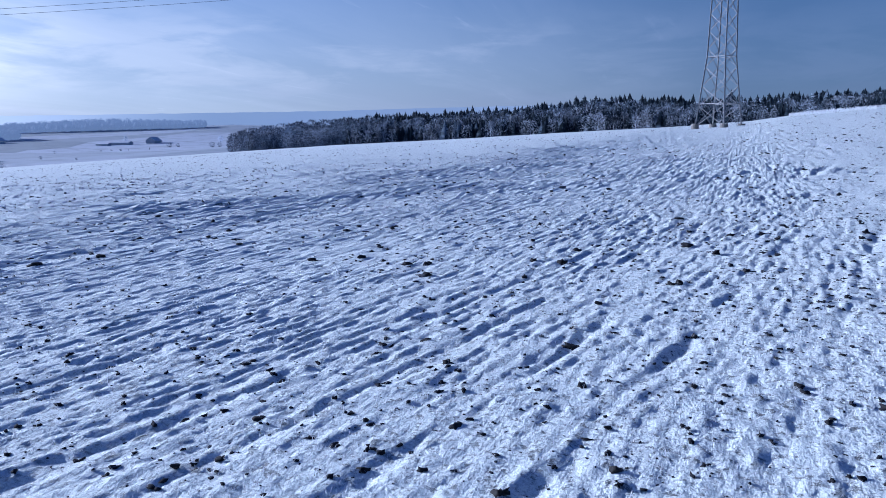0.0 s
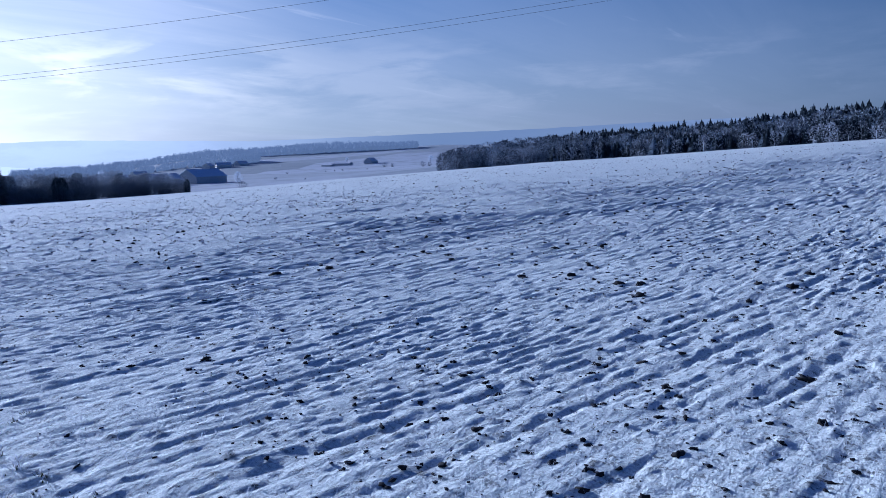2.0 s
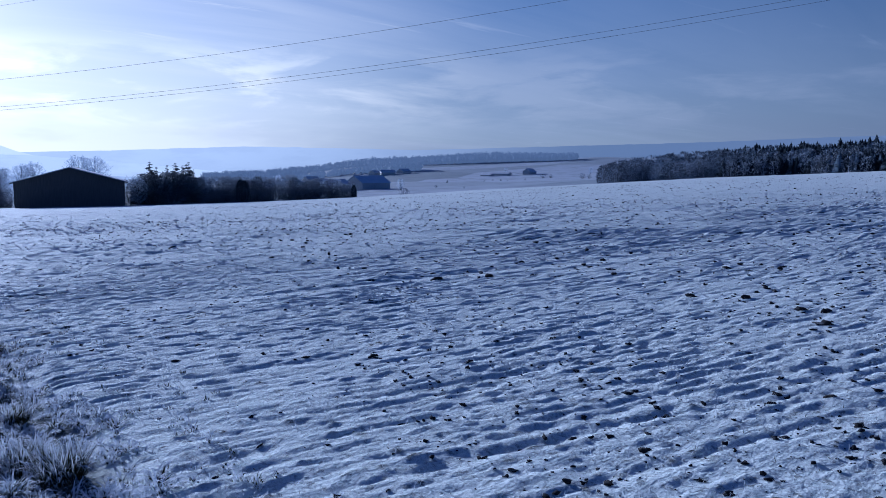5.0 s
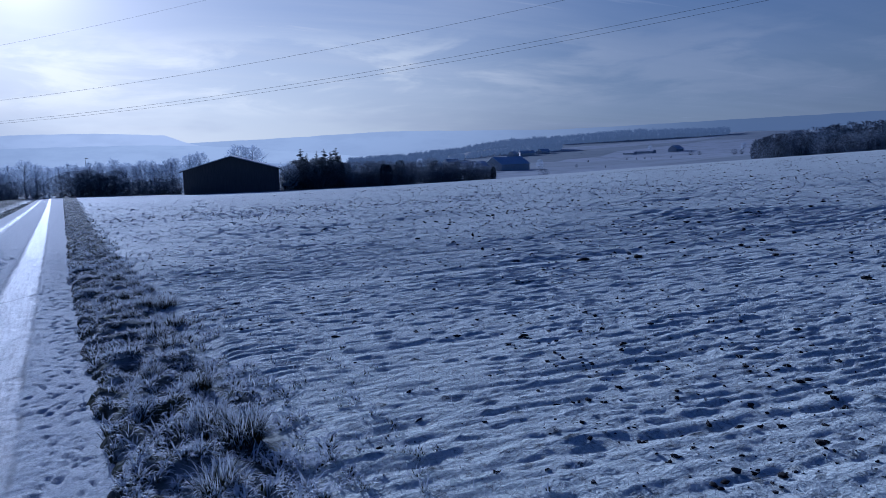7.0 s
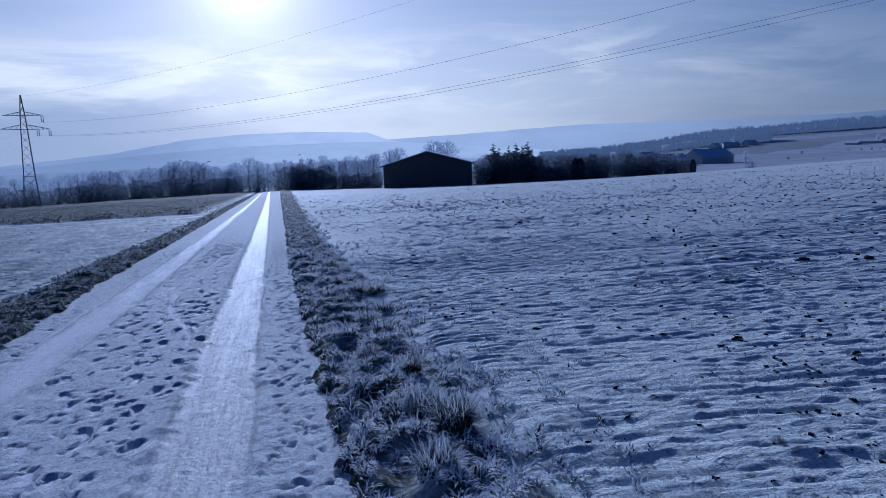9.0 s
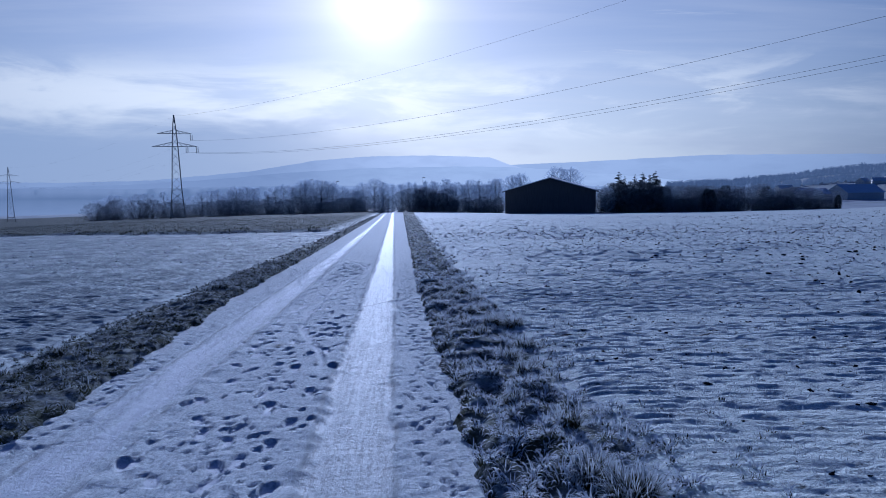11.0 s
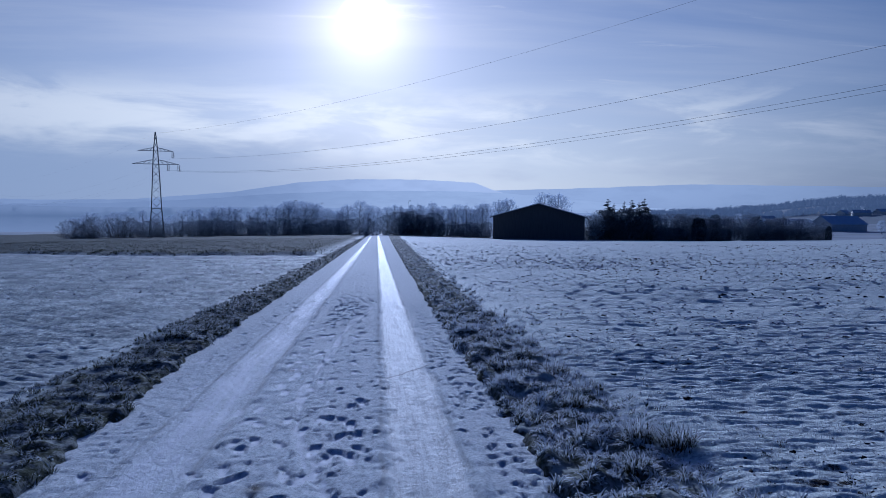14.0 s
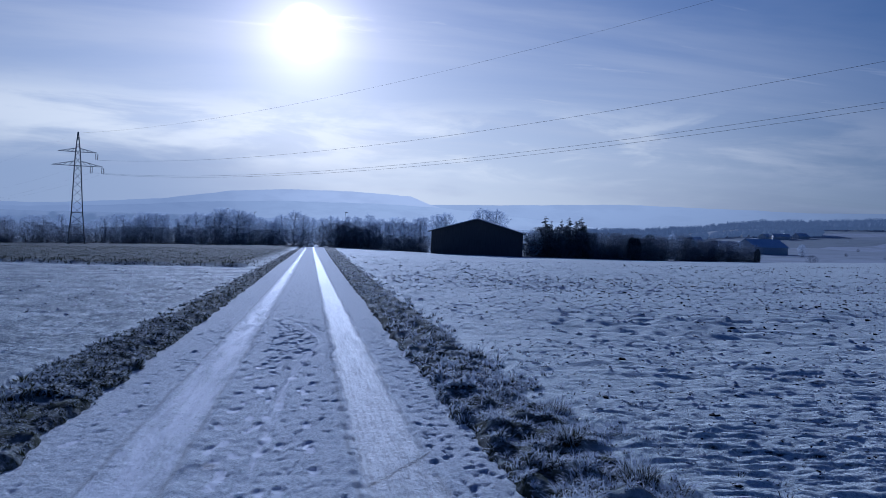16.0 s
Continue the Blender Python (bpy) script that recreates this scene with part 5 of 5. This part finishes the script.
def street_lamp(az, d, el):
    p = place(az, d)
    h = 1.45 + d * math.tan(radians(el)) - p.z
    root = tagged(new("street_lamp"), "tall street lamp standing behind the bare trees", "street lamp", "street lamps of the village")
    root.matrix_basis = Matrix.Translation(p) @ Matrix.Rotation(radians(az), 4, "Z")
    bm = bmesh.new()
    bmesh.ops.create_cone(bm, cap_ends=True, segments=8, radius1=0.10, radius2=0.06, depth=h, matrix=Matrix.Translation((0, 0, h / 2)))
    part("pole", bm, M_WIRE, root)
    bm = bmesh.new()
    box(bm, -0.15, -0.2, h, 0.95, 0.2, h + 0.22)
    bmesh.ops.bevel(bm, geom=list(bm.edges), offset=0.06, segments=2, affect="EDGES")
    part("lamp_head", bm, M_WIRE, root)


for a, e in ((96.5, 0.05), (94.5, -0.12), (87.8, 0.10)):
    street_lamp(a, 285, e)


# ---------------------------------------------------------------- clods, shoots and grass
def surface(x, y):
    return landform(x, y) + relief_of(x, y)[0]


def rock_shape(seed, sub=1):
    """A jagged lump of frozen earth."""
    bm = bmesh.new()
    bmesh.ops.create_icosphere(bm, subdivisions=sub, radius=1)
    for v in bm.verts:
        p = v.co + Vector((seed * 7.1, seed * 3.3, 0))
        v.co *= 0.78 + 0.95 * noise.noise(p * 1.3) + 0.75 * noise.noise(p * 3.1)
        v.co.z *= 0.75
    V = np.array([v.co[:] for v in bm.verts])
    F = np.array([[v.index for v in f.verts] for f in bm.faces])
    bm.free()
    return V, F


SHAPES, JAGGED = [rock_shape(40 + i) for i in range(12)], [rock_shape(60 + i, 2) for i in range(12)]


def scatter_clods(name, label, xs, ys, size, seed, sink=0.3):
    rng = np.random.default_rng(seed)
    zs = surface(xs, ys)
    VV, FF, base = [], [], 0
    for i in range(len(xs)):
        V, F = (JAGGED if size[i] > 0.017 and xs[i] * xs[i] + ys[i] * ys[i] < 160 else SHAPES)[rng.integers(12)]
        t = rng.uniform(0, 2 * np.pi)
        R = np.array([[math.cos(t), -math.sin(t), 0], [math.sin(t), math.cos(t), 0], [0, 0, 1]])
        s = size[i] * np.array([rng.uniform(0.8, 1.7), rng.uniform(0.7, 1.2), rng.uniform(0.6, 1.1)])
        VV.append((V * s) @ R.T + [xs[i], ys[i], zs[i] + size[i] * (0.35 - sink)])
        FF.append(F + base)
        base += len(V)
    return tagged(solid(name, mesh_np(name, np.concatenate(VV), np.concatenate(FF)), M_CLOD), label, "soil", kind="stuff")


def crumbs(name, label, n, d0, d1, a0, a1, r0, r1, seed, left=False):
    """Low uneven crumbs of soil over the field, drawn out along the rows."""
    rng = np.random.default_rng(seed)
    d = d0 * (d1 / d0) ** (rng.random(n) ** 0.8)
    a = np.radians(rng.uniform(a0, a1, n))
    x, y = -4 - d * np.sin(a), d * np.cos(a)
    ok = (y < -5.3) & (meadow_edge(x, y) < -0.5) if left else y > verge_right(x)[1] + 0.3
    ok &= rng.random(n) < np.clip(0.5 + 0.8 * noise2(x / 6, y / 6, seed) + 0.5 * noise2(furrow(x, y) / 0.9, y / 4, seed + 1), 0.1, 1)
    ok &= rng.random(n) < np.interp(d, (40, 85), (1.0, 0.2))
    x, y, d = x[ok], y[ok], d[ok]
    n = len(x)
    size = np.interp(d, (d0, d1), (r0, r1)) * rng.uniform(0.4, 1.0, n) * (1 + 0.9 * rng.random(n) ** 5)
    z = surface(x, y)
    t0 = rng.uniform(0, 2 * np.pi, n)
    V = np.zeros((n, 7, 3))
    for i in range(5):
        t = t0 + i * 2 * np.pi / 5 + rng.normal(0, 0.25, n)
        r = size * rng.uniform(0.7, 1.3, n)
        V[:, i] = np.stack([x + r * np.cos(t) * 0.9, y + r * np.sin(t) * 2.8, z - 0.02 - 0.15 * size], 1)
    for i, s in ((5, -1), (6, 1)):
        V[:, i] = np.stack([x + rng.normal(0, 0.25, n) * size, y + s * size * rng.uniform(0.3, 1.1, n), z + size * rng.uniform(0.15, 0.55, n)], 1)
    order = np.array([(0, 1, 6), (1, 2, 6), (2, 5, 6), (2, 3, 5), (3, 4, 5), (4, 0, 5), (0, 6, 5)])
    F = ((np.arange(n) * 7)[:, None, None] + order[None]).reshape(-1, 3)
    tagged(solid(name, mesh_np(name, V.reshape(-1, 3), F), M_CRUST), label, "soil", kind="stuff")


crumbs("soil_crumbs", "snow-topped crumbs of tilled soil", 44000, 9, 48, -14, 88, 0.022, 0.060, 301)
crumbs("far_soil_crumbs", "rough snow-topped soil across the field", 32000, 30, 115, -14, 88, 0.045, 0.11, 302)
crumbs("left_field_crumbs", "snow-dusted crumbs of the neighbouring field", 5000, 5, 75, 94, 122, 0.018, 0.06, 303, True)

rng = np.random.default_rng(305)
n = 1500
x, y = -27 + 36 * rng.random(n), 9 + 22 * rng.random(n) ** 1.2
keep = rng.random(n) < np.clip(0.25 + 1.0 * noise2(x / 5, y / 4, 306) + 0.5 * noise2(furrow(x, y) / 0.7, y / 3, 307), 0, 1) * step(9, 13, y) * step(31, 24, y)
x, y = x[keep], y[keep]
scatter_clods("rough_clods", "dark rough clods where the plough turned", x, y, 0.022 + 0.045 * rng.random(len(x)) ** 2, 308, 0.15)

BIG = ((-1.08, 4.94, 0.075), (-1.32, 3.33, 0.05), (-1.77, 4.31, 0.05), (-0.82, 4.09, 0.05), (-0.86, 2.7, 0.05), (0.06, 7.78, 0.06), (-1.1, 6.13, 0.055), (-0.27, 5.35, 0.045), (-2.13, 4.8, 0.045), (-17.95, 2.96, 0.08),
       (-14.47, 2.34, 0.06), (-15.33, 1.6, 0.05), (-3.89, 1.01, 0.045), (-4.6, 0.98, 0.04), (-11.3, 1.62, 0.06), (-0.2, 4.25, 0.04), (0.35, 4.4, 0.04), (-1.55, 2.75, 0.04), (-2.4, 3.1, 0.04), (-0.45, 3.05, 0.045))
for i, (x, y, s) in enumerate(BIG):
    V, F = rock_shape(20 + i, 3 if s > 0.06 else 2)
    s *= 0.66
    ob = solid("soil_clod", mesh_np("soil_clod", V * np.array([s * 1.35, s, s * 0.85]), F), M_SOIL)
    ob.matrix_basis = Matrix.Translation((x, y, float(surface(np.array([x]), np.array([y]))[0]) + s * 0.12)) @ Matrix.Rotation(i * 1.7, 4, "Z")
    tagged(ob, "dark frozen clod of soil lying bare on the snow", "clod", "clods on the field")


def field_points(n, x0, x1, y0, y1, seed, patch=2.5, power=1.0):
    rng = np.random.default_rng(seed)
    x, y = rng.uniform(x0, x1, n), y0 + (y1 - y0) * rng.random(n) ** power
    keep = (y > verge_right(x)[1] + 0.15) & (rng.random(n) < np.clip(0.5 + 0.9 * noise2(x / patch, y / patch, seed), 0.08, 1))
    return x[keep], y[keep], rng


x, y, rng = field_points(9000, -19, 2.5, 0.9, 13, 81)
scatter_clods("loose_clods", "small dark clods poking through the snow", x, y, 0.006 + 0.016 * rng.random(len(x)) ** 3, 82, 0.2)
x, y, rng = field_points(10500, -11, 14, 3, 60, 87, 3.0, 1.4)
keep = rng.random(len(x)) < 0.1 + 0.9 * step(-10, -3, x)
x, y = x[keep], y[keep]
scatter_clods("bare_clods", "dark crumbled clods among the snow", x, y, 0.007 + 0.019 * rng.random(len(x)) ** 3, 88, 0.15)
x, y, rng = field_points(9000, -9, 5, 2.3, 16, 89, 1.5, 1.2)
keep = rng.random(len(x)) < 0.12 + 0.88 * step(-8.5, -1.5, x)
x, y = x[keep], y[keep]
scatter_clods("small_clods", "small black crumbs of soil on the snow", x, y, 0.006 + 0.016 * rng.random(len(x)) ** 2.5, 90, 0.15)
x, y, rng = field_points(10500, -50, 9, 7, 50, 83, 4.0, 1.3)
scatter_clods("far_clods", "dark clods scattered over the white field", x, y, 0.014 + 0.05 * rng.random(len(x)) ** 3.5, 84, 0.2)
x, y, rng = field_points(5000, -110, 16, 34, 125, 85, 9.0, 1.0)
scatter_clods("distant_clods", "rough dark lumps over the far field", x, y, 0.04 + 0.08 * rng.random(len(x)) ** 3, 86, 0.25)


def grass(name, label, x, y, z, ln, wide, mat, seed, droop=1.0, kind="stuff", turn=None, lean=None):
    """Grass blades that arch over towards their tips, five triangles each."""
    rng = np.random.default_rng(seed)
    n = len(x)
    t = rng.uniform(0, 2 * np.pi, n) if turn is None else turn
    lean = np.clip(rng.normal(0.75, 0.35, n) * droop if lean is None else lean + rng.normal(0, 0.2, n), 0.05, 1.7)
    dirn = np.stack([np.cos(t), np.sin(t), np.zeros(n)], 1)
    side = np.stack([-np.sin(t), np.cos(t), np.zeros(n)], 1) * (wide * rng.uniform(0.6, 1.3, n))[:, None]
    up = np.array([0, 0, 1.0])
    p = np.stack([x, y, z], 1)
    rows = [p - up * 0.01 - side, p - up * 0.01 + side]
    for f, w, part_ln in ((0.5, 1.0, 0.4), (0.95, 0.8, 0.35), (1.4, 0.0, 0.3)):
        bend = np.minimum(lean * f, 2.5)
        p = p + (dirn * np.sin(bend)[:, None] + up * np.cos(bend)[:, None]) * (ln * part_ln)[:, None]
        rows += [p - side * w, p + side * w] if w else [p]
    V = np.stack(rows, 1).reshape(-1, 3)
    b = (np.arange(n) * 7)[:, None]
    F = np.concatenate([b + [q] for q in ((0, 1, 3), (0, 3, 2), (2, 3, 5), (2, 5, 4), (4, 5, 6))], 0)
    me = mesh_np(name, V, F)
    layer(me, "tip", np.tile(np.array([0, 0, 0.45, 0.45, 0.8, 0.8, 1.0]), n))
    return tagged(solid(name, me, mat), label, "grass", kind=kind)


def tussocks(n, x0, x1, edges, seed, pull=1.0, blades=70, size=0.10, wide=0.0024):
    """Roots and lengths of blades that spread out from many small tussocks."""
    rng = np.random.default_rng(seed)
    cx = x0 + (x1 - x0) * rng.random(n) ** pull
    lo, hi = edges(cx)
    lo, hi = np.minimum(lo, hi), np.maximum(lo, hi)
    cy = lo + (hi - lo) * (-0.10 + 1.24 * rng.random(n))
    keep = rng.random(n) < np.clip(0.62 + 0.9 * noise2(cx / 0.36, cy / 0.28, 51), 0.5, 1)
    cx, cy = cx[keep], cy[keep]
    big = size * np.clip(0.65 + 0.5 * noise2(cx / 0.9, cy / 0.5, 54) + rng.normal(0, 0.22, len(cx)), 0.3, 1.7)
    k = np.repeat(np.arange(len(cx)), blades)
    t, r = rng.uniform(0, 2 * np.pi, len(k)), 0.55 * big[k] * rng.random(len(k)) ** 0.7
    x, y = cx[k] + r * np.cos(t), cy[k] + r * np.sin(t)
    return x, y, big[k] * rng.uniform(0.5, 1.25, len(k)), t + rng.normal(0, 0.6, len(k)), 0.8 + 0.95 * r / (0.55 * big[k])


x, y, ln, t, lean = tussocks(2500, 1.0, -17, verge_right, 91, 1.0, 28, 0.105)
grass("verge_grass", "matted frosted grass along the track's field side", x, y, surface(x, y), ln, 0.0040, M_VERGE, 92, turn=t, lean=lean)
x, y, ln, t, lean = tussocks(2700, -5, -24, verge_left, 93, 1.0, 21, 0.085)
grass("verge_grass", "matted dull grass along the track's far side", x, y, surface(x, y), ln, 0.0036, M_ROADSIDE, 94, turn=t, lean=lean)
for edges, mat, seed in ((verge_right, M_VERGE, 95), (verge_left, M_ROADSIDE, 96)):
    x, y, ln, t, lean = tussocks(2200, -16, -150, edges, seed, 2.0, 10, 0.15)
    grass("verge_grass", "frosted rough grass running along the track into the distance", x, y, surface(x, y), ln, 0.010, mat, seed + 20, turn=t, lean=lean)
for edges, mat, seed in ((verge_right, M_VERGE, 105), (verge_left, M_ROADSIDE, 106)):
    x, y, ln, t, lean = tussocks(700, -5 if seed == 106 else 0.6, 30, edges, seed, 1.0, 8, 0.17)
    grass("verge_grass", "frosted rough grass running along the track", x, y, surface(x, y), ln, 0.012, mat, seed + 20, turn=t, lean=lean)
def verge_fringe(x):
    outer = verge_right(x)[1]
    return outer - 0.1, outer + 0.75 + 0.5 * noise2(x / 1.7, x * 0 + 4, 15)


x, y, ln, t, lean = tussocks(420, 1.5, -20, verge_fringe, 107, 1.0, 12, 0.085)
grass("stray_grass", "stray frosted tussocks where verge and field meet", x, y, surface(x, y), ln, 0.0036, M_VERGE, 108, turn=t, lean=lean)
rng = np.random.default_rng(97)
x, y = -57 - 95 * rng.random(34000) ** 1.6, -4.9 - 61 * rng.random(34000)
keep = meadow_edge(x, y) > 0
x, y = x[keep], y[keep]
grass("meadow_grass", "tall dull tussocky meadow grass with a little frost", x, y, surface(x, y), (0.06 + 0.13 * rng.random(len(x)) ** 2), 0.018, M_MEADOW, 98, 1.7)
x, y, rng = field_points(60000, -15, 2.2, 0.6, 7.5, 99, 1.2, 1.7)
grass("winter_shoots", "sparse frosted shoots and stubble on the field", x, y, surface(x, y), 0.012 + 0.034 * rng.random(len(x)) ** 2, 0.0018, M_SHOOTS, 100, 0.9)


rng = np.random.default_rng(121)
x, y = -56.5 - 18 * rng.random(60000), -4.9 - 61 * rng.random(60000)
edge = meadow_edge(x, y)
keep = (edge > -0.1) & (edge < 1.6) & (y < -6.5) & (rng.random(60000) < 0.45 + 0.9 * noise2(x / 1.5, y / 1.5, 122))
x, y = x[keep], y[keep]
grass("rank_grass", "rank dark grass along the edge of the meadow", x, y, surface(x, y), 0.10 + 0.20 * rng.random(len(x)) ** 1.5, 0.018, M_RANK, 123, 1.5)


def spikes(name, label, x, y, size, seed):
    """Needles of hoar frost and stubble, one thin blade each."""
    rng = np.random.default_rng(seed)
    n, z, t = len(x), surface(x, y), rng.uniform(0, 2 * np.pi, len(x))
    p, a = np.stack([x, y, z - 0.003], 1), rng.uniform(0, 2 * np.pi, n)
    side = np.stack([np.cos(t), np.sin(t), 0 * t], 1) * (0.0016 * rng.uniform(0.7, 1.4, n))[:, None]
    tip = np.stack([np.cos(a) * 0.9, np.sin(a) * 0.9, rng.uniform(0.25, 1.2, n)], 1) * size[:, None]
    me = mesh_np(name, np.stack([p - side, p + side, p + tip], 1).reshape(-1, 3), np.arange(3 * n).reshape(n, 3))
    layer(me, "tip", np.tile(np.array([0.3, 0.3, 1.0]), n))
    tagged(solid(name, me, M_SHOOTS), label, "frost", kind="stuff")


x, y, rng = field_points(230000, -15, 2.2, 0.8, 8.0, 111, 0.5, 1.9)
keep = rng.random(len(x)) < 0.3 + 0.7 * step(-6, -2, x)
x, y = x[keep], y[keep]
spikes("hoar_frost", "bristling white hoar frost and stubble on the field", x, y, 0.008 + 0.022 * rng.random(len(x)) ** 1.5, 112)


def tuft(x, y, s, seed):
    rng = np.random.default_rng(seed)
    n = int(330 * s / 0.2)
    r, t = 0.10 * s / 0.2 * rng.random(n) ** 0.6, rng.uniform(0, 2 * np.pi, n)
    ob = grass("grass_tuft", "dark frosted tuft of long grass on the verge", r * np.cos(t), r * np.sin(t), r * 0, 0.88 * s * rng.uniform(0.45, 1.1, n), 0.0029, M_TUFT, seed, kind="", turn=t + rng.normal(0, 1.0, n), lean=0.3 + 1.1 * rng.random(n))
    ob.matrix_basis = Matrix.Translation((x, y, float(surface(np.array([x]), np.array([y]))[0]) - 0.01))
    tagged(ob, category="grass tuft", group="tufts on the verge")


for i, (x, y, s) in enumerate(((-9.9, 0.93, 0.24), (-10.0, 0.67, 0.20), (-12.8, 0.78, 0.24), (-16.4, 0.82, 0.22), (-14.9, 0.88, 0.20), (-11.9, 0.92, 0.18), (-7.9, 0.56, 0.2), (-4.66, 0.50, 0.22), (-4.32, 0.62, 0.24), (-10.15, 0.75, 0.2), (-13.7, 0.58, 0.2),
                               (-7.2, 0.62, 0.18), (-8.6, 0.85, 0.2), (-5.6, 0.6, 0.17), (-3.6, 0.35, 0.2), (-18.5, 0.9, 0.22), (-20.5, 0.8, 0.24), (-6.3, 0.35, 0.15), (-9.4, 0.45, 0.16), (-11.1, 0.5, 0.17))):
    tuft(x, y, s, 200 + i)

rng = np.random.default_rng(401)
a, d = np.radians(rng.uniform(-24, -2.6, 7000)), rng.uniform(124, 140, 7000)
x, y = -d * np.sin(a), d * np.cos(a)
grass("bank_grass", "tall white-rimed grass along the top of the field", x, y, landform(x, y), 0.25 + 0.45 * rng.random(7000), 0.022, M_SHOOTS, 402, 0.5)
